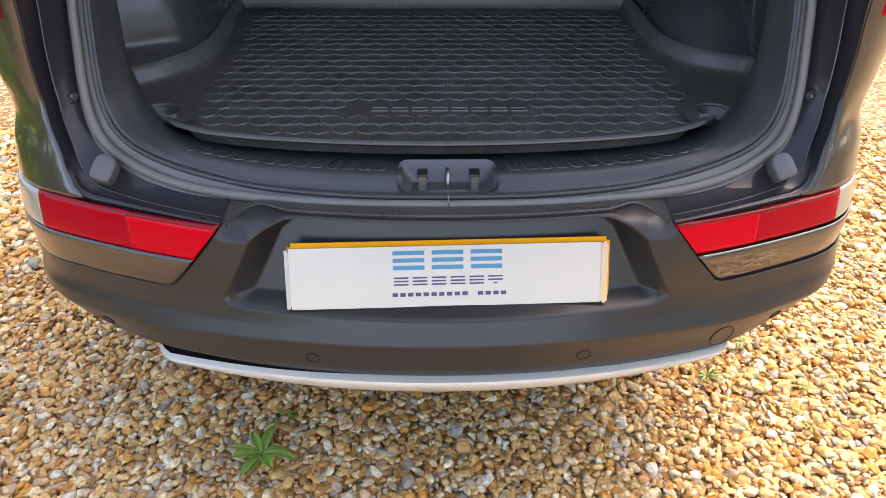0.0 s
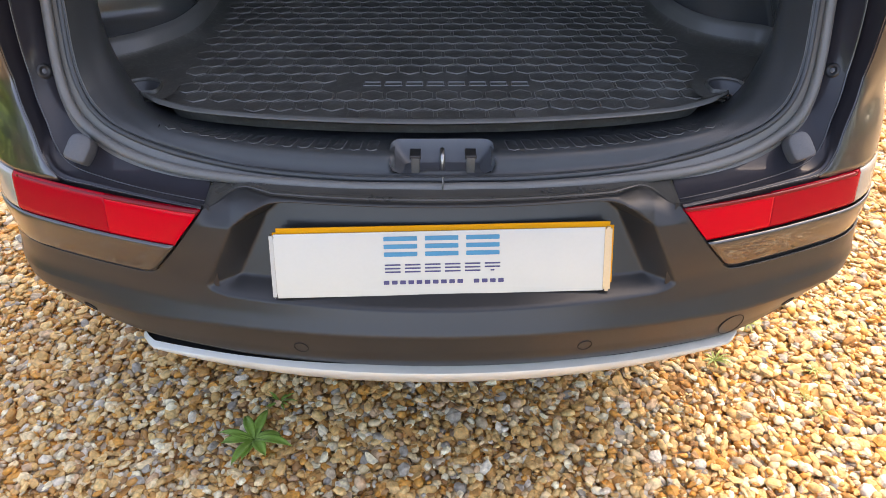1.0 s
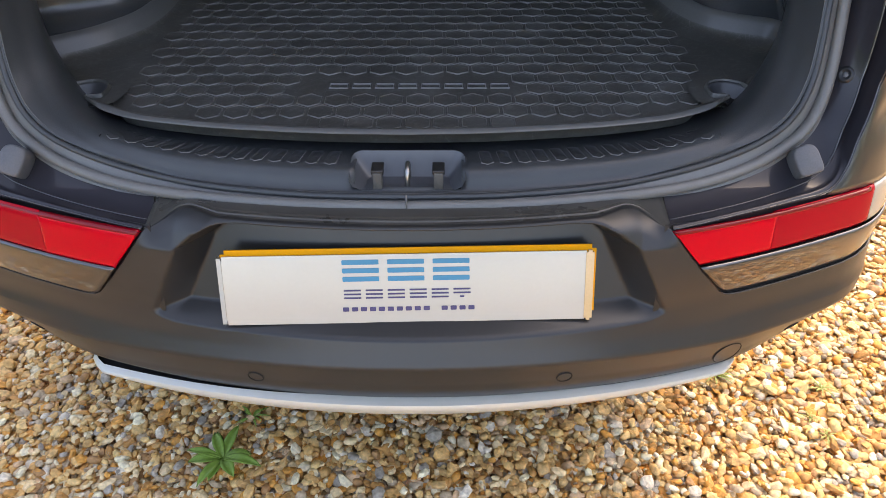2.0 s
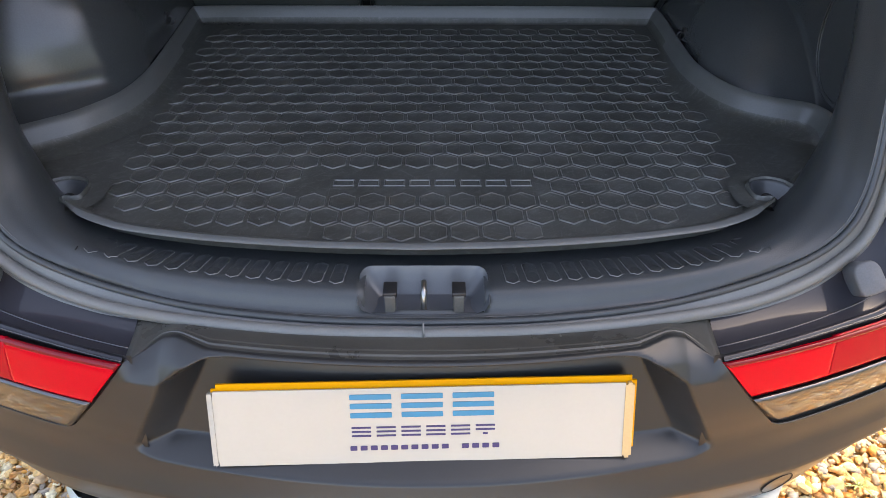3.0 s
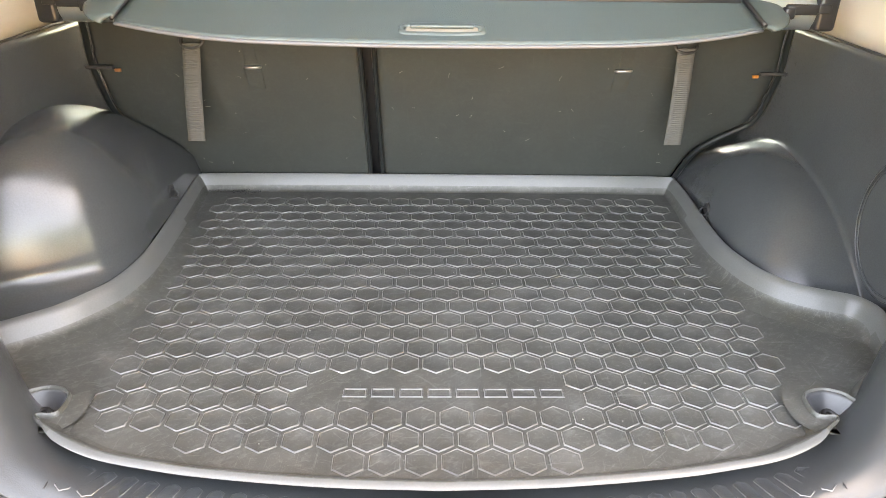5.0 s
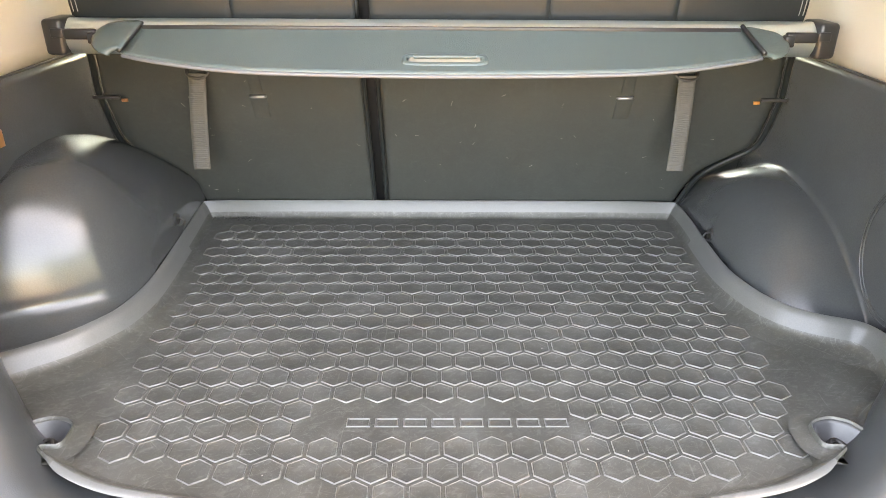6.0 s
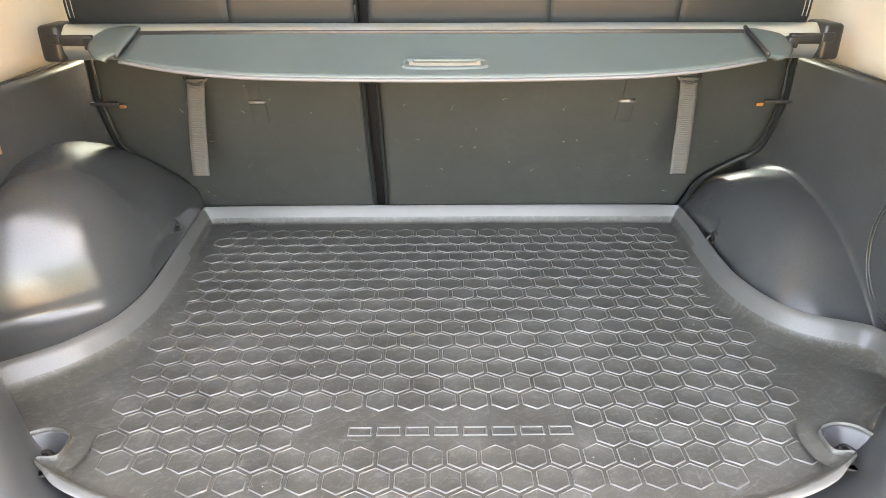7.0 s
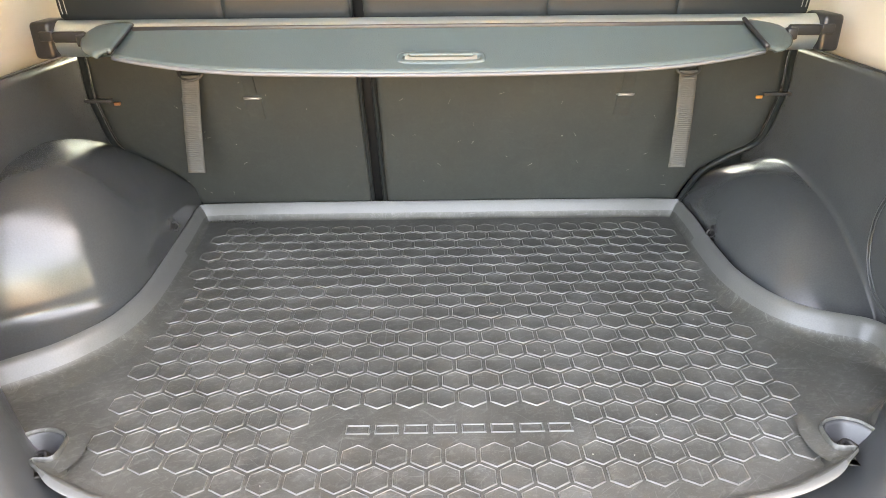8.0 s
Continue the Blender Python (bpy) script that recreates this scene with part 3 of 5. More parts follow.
EDGE_C = spline([(x, 0, z) for x, z in EDGE], 8)
SEAL_C = spline([(x, 0, z) for x, z in SEAL], 8)
SCREW = min(range(len(SEAL_C)), key=lambda i: abs(SEAL_C[i].z - 0.770))
for s in (-1, 1):
    def jamb(i, v):
        """Across the door frame: outer fold, deep channel, then the flatter inner panel up to the seal."""
        a, b = EDGE_C[i], SEAL_C[i]
        p = skin_xz(a.x, a.z, swell(a.z) - 0.001)
        r = Vector((b.x, seal_y(b.x, b.z) + 0.006, b.z))
        o = p.lerp(r, v)
        up = smooth01(0.648, 0.70, a.z)
        o.y += up * (0.026 * smooth01(0.03, 0.10, v) * (1 - smooth01(0.30, 0.37, v)) + 0.004 * math.sin(math.pi * v))
        o.z += (1 - up) * (0.004 * math.exp(-((v - 0.10) / 0.03) ** 2) - 0.007 * math.sin(math.pi * v))
        return (s * o.x, o.y, o.z)
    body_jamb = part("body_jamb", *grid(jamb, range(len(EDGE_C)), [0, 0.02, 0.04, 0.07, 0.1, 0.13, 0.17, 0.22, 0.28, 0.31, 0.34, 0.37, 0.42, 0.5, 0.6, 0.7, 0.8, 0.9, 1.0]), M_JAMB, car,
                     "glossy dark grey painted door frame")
    for v in (0.035, 0.385):
        part("flange_edge", *sweep([Vector(jamb(i, v)) + Vector((0, -0.0005, 0.0005)) for i in range(len(EDGE_C))], 0.0011, 6), M_PAINT, body_jamb)
    c = Vector(jamb(SCREW, 0.74))
    nrm = (Vector(jamb(SCREW + 1, 0.74)) - Vector(jamb(SCREW - 1, 0.74))).cross(Vector(jamb(SCREW, 0.82)) - Vector(jamb(SCREW, 0.66))).normalized()
    nrm = nrm if nrm.y < 0 else -nrm
    m = Matrix.Translation(c) @ nrm.to_track_quat("Z", "Y").to_matrix().to_4x4()
    screw = part("screw", *lathe_y(m, [(0.0, 0.0005), (0.004, 0.0006), (0.006, 0.0012), (0.0075, 0.0022), (0.009, 0.0022), (0.0115, 0.001), (0.0125, -0.001)]), M_BLACK, body_jamb)
    part("screw_head", *lathe_y(m @ pose(0, 0, 0.0006), [(0.0, 0.0012), (0.003, 0.0011), (0.0042, 0.0)], 6), M_GREYRUB, screw)
    # rubber stop block
    m = Matrix.Translation((s * 0.551, 1.447, 0.681)) @ Vector((-0.20 * s, -0.78, 0.62)).to_track_quat("Z", "Y").to_matrix().to_4x4() @ pose(0, 0, 0, 0, 0, 28 * s)
    def stop(u, v):
        a = 2 * math.pi * u
        w, h = ((0.0165, -0.03), (0.0165, 0.006), (0.016, 0.009), (0.014, 0.0105), (0.0, 0.011))[v]
        c, sn = math.cos(a), math.sin(a)
        e = 0.72 if sn > 0 else 0.34
        return m @ Vector((math.copysign(abs(c) ** e, c) * w, math.copysign(abs(sn) ** e, sn) * w * 1.3, h))
    part("rubber_stop", *grid(stop, [i / 32 for i in range(32)], range(5), True), M_GREYRUB, body_jamb, "grey rubber tailgate stop", sharp=50)
    # quarter panel: from the opening's edge round the corner and along the flank
    qend = q_of(0.74) + 0.62

    def quarter(u, v):
        z = Z_TOP + 0.004 + (1.10 - Z_TOP - 0.004) * v
        xe = float(np.interp(z, [p.z for p in EDGE_C[24:]], [p.x for p in EDGE_C[24:]])) / (1 - 0.10 * max(0, z - 0.98) / 0.62)
        q = q_of(xe) * (1 - u) + qend * u
        dent = 0.0080 * math.exp(-((z - 0.735) / 0.03) ** 2)
        return skin(s * q, z, -0.004 * (1 - min(1, u / 0.03)) ** 2 + swell(z) - dent * smooth01(0, 0.06, u))
    part("quarter_panel", *grid(quarter, [0, 0.006, 0.015, 0.03] + steps(0.05, 1, 50), steps(0, 1, 60)), M_PAINT, car, "glossy dark grey rear wing", thick=0.004)

    def upper(u, v):
        z = 0.905 + 0.19 * v
        xe = float(np.interp(z, [p.z for p in EDGE_C[24:]], [p.x for p in EDGE_C[24:]])) + 0.024
        q = q_of(xe) * (1 - u) + (q_of(0.74) + 0.10) * u
        e = min(1, min(v, 1 - v, u, 1 - u) / 0.06)
        return skin(s * q, z, swell(z) + 0.006 - 0.008 * (1 - e) ** 2)
    def upper_skin(u, v):
        z = 1.09 + 0.50 * v
        xe = float(np.interp(z, [p.z for p in EDGE_C if p.z > 0.9], [p.x for p in EDGE_C if p.z > 0.9]))
        return skin(s * (q_of(xe / (1 - 0.10 * max(0, z - 0.98) / 0.62)) * (1 - u) + (q_of(0.74) + 0.5) * u), z, swell(z))
    part("rear_pillar", *grid(upper_skin, steps(0, 1, 24), steps(0, 1, 16)), M_PAINT, car, thick=0.004)
    part("upper_tail_lamp", *grid(upper, steps(0, 1, 30), steps(0, 1, 24)), M_DARKRED, car, "red wraparound tail lamp", thick=0.01)


def half_loop(fn, n):
    """Points along the right half from the middle of the sill upwards, mirrored to a whole loop."""
    right = [fn(i / n) for i in range(n + 1)]
    return [Vector((-p.x, p.y, p.z)) for p in right[::-1]] + right[1:]


def path_of(points, n):
    c = spline(points, 12)
    ln = [0]
    for a, b in zip(c, c[1:]):
        ln.append(ln[-1] + (b - a).length)
    def fn(t):
        d = t * ln[-1]
        k = min(len(c) - 2, max(0, int(np.searchsorted(ln, d)) - 1))
        w = (d - ln[k]) / max(1e-9, ln[k + 1] - ln[k])
        return c[k].lerp(c[k + 1], w)
    return half_loop(fn, n)


outer = [Vector((0, 0, 0.645)), Vector((0.17, 0, 0.644))] + [Vector((x, 0, z)) for x, z in SEAL]
outer = [Vector((p.x, seal_y(p.x, p.z), p.z)) for p in outer]
INNER = [(0, 0.655), (0.13, 0.655), (0.262, 0.658), (0.36, 0.667), (0.440, 0.681), (0.500, 0.701), (0.535, 0.725), (0.554, 0.754), (0.564, 0.79), (0.569, 0.85), (0.571, 0.912),
         (0.563, 1.1), (0.528, 1.28), (0.43, 1.42)]
inner = [Vector((x, seal_y(x, z) + 0.016 * (1 - smooth01(0.66, 0.72, z)), z)) for x, z in INNER]
loop_out, loop_in = path_of(outer, 110), path_of(inner, 110)
mid = [a.lerp(b, 0.30) + Vector((0, -0.003, 0)) for a, b in zip(loop_out, loop_in)]
inn = [a.lerp(b, 0.86) + Vector((0, 0.0005, 0)) for a, b in zip(loop_out, loop_in)]
sill = [a.lerp(b, 0.08) + Vector((0, 0.003, 0)) for a, b in zip(loop_out, loop_in) if abs(a.x) < 0.46 and a.z < 0.8]
flange = grid(lambda i, v: loop_out[i].lerp(loop_in[i], -0.1 + 1.15 * v) + Vector((0, 0.003, 0)), range(len(loop_out)), steps(0, 1, 5))
seal = part("rubber_seal", *joined(sweep(mid, 0.0080, 12), flange), M_SEAL, car, "worn grey-black rubber seal round the opening")
part("seal_lip", *sweep(inn, 0.0048, 8), M_TRIM, seal)
part("outer_lip", *sweep(sill, 0.0032, 8), M_SEAL, seal)
part("seal_joint", *sweep([Vector((-0.001, seal_y(0, 0.66) - 0.011, 0.651)), Vector((-0.001, seal_y(0, 0.66) - 0.0105, 0.658)), Vector((-0.001, seal_y(0, 0.66) - 0.006, 0.669))], 0.0012, 6), M_SEAL, seal)

# ---------- car: boot trim ----------

XI = -0.009     # middle of the boot
ROW1 = [(0, 1.409, 0.658), (0.13, 1.413, 0.658), (0.262, 1.428, 0.662), (0.36, 1.446, 0.673), (0.436, 1.468, 0.688), (0.493, 1.498, 0.709), (0.526, 1.524, 0.733), (0.544, 1.55, 0.762),
        (0.554, 1.573, 0.80), (0.559, 1.595, 0.85), (0.561, 1.617, 0.912), (0.553, 1.70, 1.1), (0.518, 1.78, 1.27), (0.42, 1.83, 1.40)]
ROW2 = [(0, 1.429, 0.680), (0.13, 1.433, 0.680), (0.262, 1.447, 0.682), (0.36, 1.465, 0.689), (0.436, 1.496, 0.700), (0.488, 1.534, 0.716), (0.519, 1.57, 0.742), (0.537, 1.60, 0.772),
        (0.547, 1.625, 0.81), (0.553, 1.648, 0.862), (0.556, 1.668, 0.92), (0.55, 1.74, 1.1), (0.515, 1.82, 1.26), (0.41, 1.87, 1.40)]
ROW3 = [(0, 1.486, 0.672), (0.13, 1.489, 0.672), (0.265, 1.500, 0.673), (0.365, 1.519, 0.676), (0.44, 1.552, 0.684), (0.50, 1.60, 0.70), (0.545, 1.645, 0.735),
        (0.585, 1.68, 0.80), (0.61, 1.70, 0.862), (0.62, 1.71, 0.92), (0.62, 1.75, 1.09), (0.60, 1.83, 1.25), (0.50, 1.88, 1.40)]
ROW4 = [(0, 1.60, 0.660), (0.13, 1.60, 0.660), (0.27, 1.61, 0.660), (0.38, 1.63, 0.662), (0.48, 1.65, 0.672), (0.56, 1.68, 0.674), (0.63, 1.725, 0.70),
        (0.66, 1.76, 0.79), (0.667, 1.77, 0.86), (0.668, 1.78, 0.92), (0.672, 1.80, 1.075), (0.65, 1.86, 1.24), (0.55, 1.95, 1.40)]
rows = [loop_in] + [path_of([Vector(p) for p in r], 110) for r in (ROW1, ROW2, ROW3, ROW4)]
cols = len(loop_in)
across = [spline([r[i] for r in rows], 6) for i in range(cols)]
tv = [p for j in range(len(across[0])) for p in [across[i][j] for i in range(cols)]]
tf = []
for j in range(len(across[0]) - 1):
    for i in range(cols - 1):
        q4 = (j * cols + i, j * cols + i + 1, (j + 1) * cols + i + 1, (j + 1) * cols + i)
        c = sum((tv[k] for k in q4), Vector()) / 4
        if abs(c.x) < 0.0785 and 1.411 < c.y < 1.470 and c.z < 0.72:
            continue
        tf.append(q4)
boot_trim = part("sill_trim", tv, tf, M_TRIM, car, "black plastic boot sill trim", thick=0.003)


TRIM_TREE = BVHTree.FromPolygons(tv, tf)


def sill_at(x, y):
    """Height of the sill's sloping top."""
    spot = TRIM_TREE.ray_cast(Vector((x, y, 0.80)), Vector((0, 0, -1)))[0]
    return spot.z if spot else 0.675


def tread(cx, cy, w, d, turn):
    """A long hexagonal rib moulded on the sill: a low ridge round a flat pad."""
    hexa = [(-w / 2, -d / 2 + w * 0.3), (0, -d / 2), (w / 2, -d / 2 + w * 0.3), (w / 2, d / 2 - w * 0.3), (0, d / 2), (-w / 2, d / 2 - w * 0.3)]
    vv, ff = [], []
    cs, sn = math.cos(turn), math.sin(turn)
    for k, (gr, h) in enumerate(((1.07, -0.0003), (1.03, 0.0010), (0.985, 0.0011), (0.93, 0.0001))):
        for hx, hy in hexa:
            x, y = cx + (hx * gr) * cs - (hy * (1 + (gr - 1) * 0.45)) * sn, cy + (hx * gr) * sn + (hy * (1 + (gr - 1) * 0.45)) * cs
            vv.append((x, y, sill_at(x, y) + h * (1.0 - 0.6 * (hy > 0) if h > 0 else 1.0)))
    for k in range(3):
        for i in range(6):
            ff.append((k * 6 + i, k * 6 + (i + 1) % 6, k * 6 + 6 + (i + 1) % 6, k * 6 + 6 + i))
    ff.append(tuple(range(18, 24)))
    return vv, ff


for s in (-1, 1):
    for i in range(13):
        x = s * (0.108 + 0.0258 * i)
        y = 1.460 + 0.26 * x * x
        rib = part("tread_rib", *tread(x, y, 0.0165, 0.052, s * 0.5 * abs(x)), M_TRIM, boot_trim, sharp=70)
        # the ridge round each pad is paler than the trim
        rib.data.materials.append(M_TRIMEDGE)
        rib.data.polygons.foreach_set("material_index", [1 if k < 12 else 0 for k in range(len(rib.data.polygons))])
    v, f = sweep([Vector((s * 0.437, 1.478, 0.702)), Vector((s * 0.442, 1.50, 0.6965)), Vector((s * 0.449, 1.54, 0.690))], 0.0009, 6)
    part("trim_joint", v, f, M_BLACK, boot_trim)
part("moulded_mark", *box(pose(-0.003, 1.484, 0.664), 0.020, 0.0022, 0.0015, 0.0004), M_GREYRUB, boot_trim)

# latch housing: a bowl with sloping sides, two guide posts and the striker
def bowl_plan():
    """Round three sides of the bowl (right, back, left) with rounded corners; unit width and depth."""
    side = [(1.0, 0.12 * i) for i in range(7)]
    arc = [(0.80 + 0.20 * math.cos(a), 0.72 + 0.28 * math.sin(a)) for a in steps(0, math.pi / 2, 8)]
    half = side[:-1] + arc
    return half + [(0.4, 1.0), (0.0, 1.0), (-0.4, 1.0)] + [(-x, y) for x, y in half[::-1]]


PLAN_B = bowl_plan()


def bowl(u, v):
    """u runs along the plan, v from the rim down to the floor."""
    w_top, w_bot = 0.079, 0.058
    k, z = [(1.06, 0.6735), (1.045, 0.6782), (1.01, 0.6792), (0.96, 0.6770), (0.80, 0.6690), (0.10, 0.6555), (0.0, 0.654)][v]
    px, py = PLAN_B[u]
    half = w_bot + (w_top - w_bot) * k
    y_back = 1.448 + 0.019 * k
    y = 1.408 + (y_back - 1.408) * py
    lift = 0.006 * (2 * py - 1) if v < 5 else 0
    return (-0.001 + half * px, y, z + lift)


tray = grid(lambda x, y: (x, y, 0.6538 + 0.003 * smooth01(1.43, 1.408, y)), steps(-0.063, 0.061, 8), steps(1.407, 1.452, 6))
latch = part("latch_housing", *joined(grid(bowl, range(len(PLAN_B)), range(7)), tray), M_LATCH, car, "dark grey plastic tailgate latch housing", sharp=50)
for s in (-1, 1):
    post = part("guide_post", *box(pose(s * 0.0415, 1.415, 0.665), 0.013, 0.010, 0.034, 0.0015), M_POST, latch, "pale grey guide post")
    part("post_cap", *box(pose(s * 0.0415, 1.424, 0.682), 0.017, 0.024, 0.007, 0.0015), M_BLACK, post)
part("striker", *joined(sweep([Vector((-0.001, 1.415, 0.650)), Vector((-0.001, 1.416, 0.676)), Vector((-0.001, 1.420, 0.682)), Vector((-0.001, 1.436, 0.683)),
                               Vector((-0.001, 1.444, 0.678)), Vector((-0.001, 1.446, 0.650))], 0.0036, 10),
                        box(pose(-0.001, 1.428, 0.6495), 0.05, 0.036, 0.003, 0.001)), M_CHROME, latch, "bright steel striker loop")

# boot floor under the liner and the two side trims
part("boot_floor", *grid(lambda x, y: (x, y, 0.672), steps(-0.70, 0.68, 8), steps(1.56, 2.45, 8)), M_CARPET, car, thick=0.01)


part("seat_base", *box(pose(0, 2.455, 0.69), 1.46, 0.06, 0.26, 0.01), M_CARPET, car)


def wall_x(z):
    return 0.668 + 0.012 * smooth01(0.72, 1.06, z)


ARCH_CREST = {-1: [(1.70, 0.690), (1.76, 0.703), (1.80, 0.722), (1.838, 0.752), (1.863, 0.788), (1.885, 0.828), (1.905, 0.866), (1.930, 0.905), (1.960, 0.931), (2.00, 0.943), (2.10, 0.944), (2.16, 0.934), (2.22, 0.917),
                   (2.26, 0.901), (2.31, 0.872), (2.37, 0.83), (2.50, 0.74)],
              1: [(1.70, 0.690), (1.80, 0.700), (1.850, 0.712), (1.875, 0.732), (1.921, 0.766), (1.992, 0.806), (2.061, 0.830), (2.13, 0.844), (2.205, 0.850), (2.277, 0.838), (2.36, 0.805), (2.50, 0.73)]}


def arch_top(s, y):
    """Height at which the wheel arch meets the wall."""
    crest = CREST[s]
    return float(np.interp(y, crest[0], crest[1]))


CREST = {}
for s, points in ARCH_CREST.items():
    curve = spline([(0, y, z) for y, z in points], 8)
    CREST[s] = [p.y for p in curve], [p.z for p in curve]
ARCH = spline([(0.668, 1.78, 0), (0.662, 1.816, 0), (0.641, 1.834, 0), (0.617, 1.844, 0), (0.584, 1.858, 0), (0.550, 1.884, 0), (0.524, 1.928, 0), (0.508, 2.00, 0), (0.510, 2.07, 0), (0.512, 2.147, 0), (0.517, 2.22, 0), (0.519, 2.50, 0)], 8)
ARCH_Y, ARCH_X = [p.y for p in ARCH], [p.x for p in ARCH]
# the other arch, from its front round to the seat: edge of the liner, foot of the arch, place where it meets the wall
SHELF = spline([(0.668, 1.700, 0), (0.640, 1.735, 0), (0.595, 1.762, 0), (0.562, 1.790, 0), (0.535, 1.824, 0), (0.514, 1.860, 0), (0.502, 1.905, 0), (0.497, 1.97, 0), (0.499, 2.05, 0), (0.503, 2.14, 0),
                (0.509, 2.22, 0), (0.514, 2.30, 0), (0.517, 2.40, 0), (0.519, 2.50, 0)], 6)
FOOT = spline([(0.675, 1.790, 0), (0.640, 1.809, 0), (0.606, 1.828, 0), (0.575, 1.847, 0), (0.546, 1.868, 0), (0.522, 1.895, 0), (0.507, 1.940, 0), (0.501, 2.00, 0), (0.501, 2.06, 0), (0.505, 2.14, 0),
               (0.511, 2.22, 0), (0.516, 2.30, 0), (0.519, 2.40, 0), (0.521, 2.50, 0)], 6)
MEET = spline([(0, 1.945, 0), (0, 1.965, 0), (0, 1.985, 0), (0, 2.005, 0), (0, 2.025, 0), (0, 2.045, 0), (0, 2.065, 0), (0, 2.09, 0), (0, 2.125, 0), (0, 2.18, 0),
               (0, 2.24, 0), (0, 2.31, 0), (0, 2.40, 0), (0, 2.50, 0)], 6)


def side_point(y, a):
    """The lower arch: a round rise (a up to 0.72) below a flat wall."""
    base = float(np.interp(y, ARCH_Y, ARCH_X))
    top = arch_top(1, y)
    if a <= 0.72:
        ang = a / 0.72 * math.pi / 2
        z = 0.668 + (top - 0.668) * math.sin(ang) ** 0.86
        x = wall_x(z) - (wall_x(z) - base) * math.cos(ang) ** 0.80
    else:
        z = top + (1.064 - top) * (a - 0.72) / 0.28
        x = wall_x(z)
    return Vector((XI + x, y, z))


ROLL = spline([(1, 0, 0), (0.986, 0, 0.12), (0.930, 0, 0.35), (0.82, 0, 0.60), (0.675, 0, 0.81), (0.50, 0, 0.925), (0.28, 0, 0.985), (0, 0, 1)], 8)


def arch_point(i, a):
    """The higher arch: a narrow shelf (a below 0), then a steep face that rolls over to the wall (a = 1)."""
    if a < 0:
        p = SHELF[i].lerp(FOOT[i], smooth01(-0.6, 0.0, a))
        return Vector((XI - p.x, p.y, 0.738 + (0.175 * (a + 0.6) if a < -0.6 else 0.030 * ((a + 0.6) / 0.6) ** 2.5)))
    top = max(0.775, arch_top(-1, MEET[i].y))
    q = ROLL[min(len(ROLL) - 1, round(a * (len(ROLL) - 1)))]
    ang, w = a * math.pi / 2, smooth01(1.93, 2.12, FOOT[i].y)
    h = q.x + (math.cos(ang) ** 1.18 - q.x) * w
    v = q.z + (math.sin(ang) ** 1.18 - q.z) * w
    z = 0.768 + (top - 0.768) * v
    x = wall_x(top) + (FOOT[i].x - wall_x(top)) * h
    return Vector((XI - x, MEET[i].y + (FOOT[i].y - MEET[i].y) * h, z))


lower = grid(side_point, steps(1.70, 2.50, 90), steps(0, 0.66, 50) + [0.68, 0.695, 0.705, 0.713, 0.72, 0.735] + steps(0.76, 1, 16))
higher = joined(grid(arch_point, range(len(FOOT)), [-1, -0.8, -0.6, -0.5, -0.4, -0.3, -0.2, -0.1, -0.04] + [i / (len(ROLL) - 1) for i in range(len(ROLL))]),
                grid(lambda y, z: (XI - wall_x(z), y, z), steps(1.70, 2.50, 50), steps(0.70, 1.064, 24)))
for s in (-1, 1):
    side = part("side_trim", *(lower if s > 0 else higher), M_SIDE, car, "black grained plastic wheel arch trim", thick=0.004 * -s)
    # tie-down loop low on the arch
    c = side_point(2.152, 0.17) if s > 0 else arch_point(min(range(len(FOOT)), key=lambda i: abs(FOOT[i].y - 2.152)), 0.02)
    loop = part("tie_down", *disc(Matrix.Translation(c) @ pose(0, 0, 0, 0, 90, 0) @ pose(0, 0, 0), 0.012, 0.006, 20, 0.0015), M_BLACK, side, sharp=35)
    part("steel_loop", *ring(Matrix.Translation(c + Vector((-s * 0.007, -0.003, -0.004))) @ pose(0, 0, 0, 80, 20 * s, 0), 0.0075, 0.0018, 20), M_BLACK, loop)
    # cream pillar trim above
    def pillar(y, v):
        z = 1.066 + 0.47 * v
        return (XI + s * (0.684 - 0.17 * v * v - 0.02 * v), y + 0.0 * v, z)
    part("pillar_trim", *grid(pillar, steps(1.80, 2.62, 20), steps(0, 1, 16)), M_CREAM, car, "cream pillar trim", thick=0.006 * -s)
    part("trim_edge", *sweep([(XI + s * 0.6815, y, 1.0655) for y in steps(1.80, 2.62, 12)], 0.0022, 8), M_BLACK, side)

# round speaker grille in the right-hand wall, small tab on the other
SPK = Vector((XI + 0.669, 1.833, 0.845))
m = Matrix.Translation(SPK + Vector((-0.001, 0, 0))) @ pose(0, 0, 0, 0, -90, 0)
spk = part("speaker_grille", *[(lambda vf: ([m @ Vector((p.x * 1.15, p.y, p.z)) for p in vf[0]], vf[1]))(disc(Matrix.Identity(4), 0.084, 0.003, 48, 0.001))][0], M_SIDE, car, "round black speaker grille", sharp=35)
for r in (0.088, 0.095):
    vv, ff = ring(Matrix.Identity(4), r, 0.0013, 56)
    part("ring", [m @ Vector((p.x * 1.15, p.y, p.z)) for p in vv], ff, M_SIDE, spk)
part("reflector_tab", *box(pose(XI - 0.672, 1.950, 0.985), 0.004, 0.022, 0.026, 0.001), M_TAB, car, "small orange-brown tab")

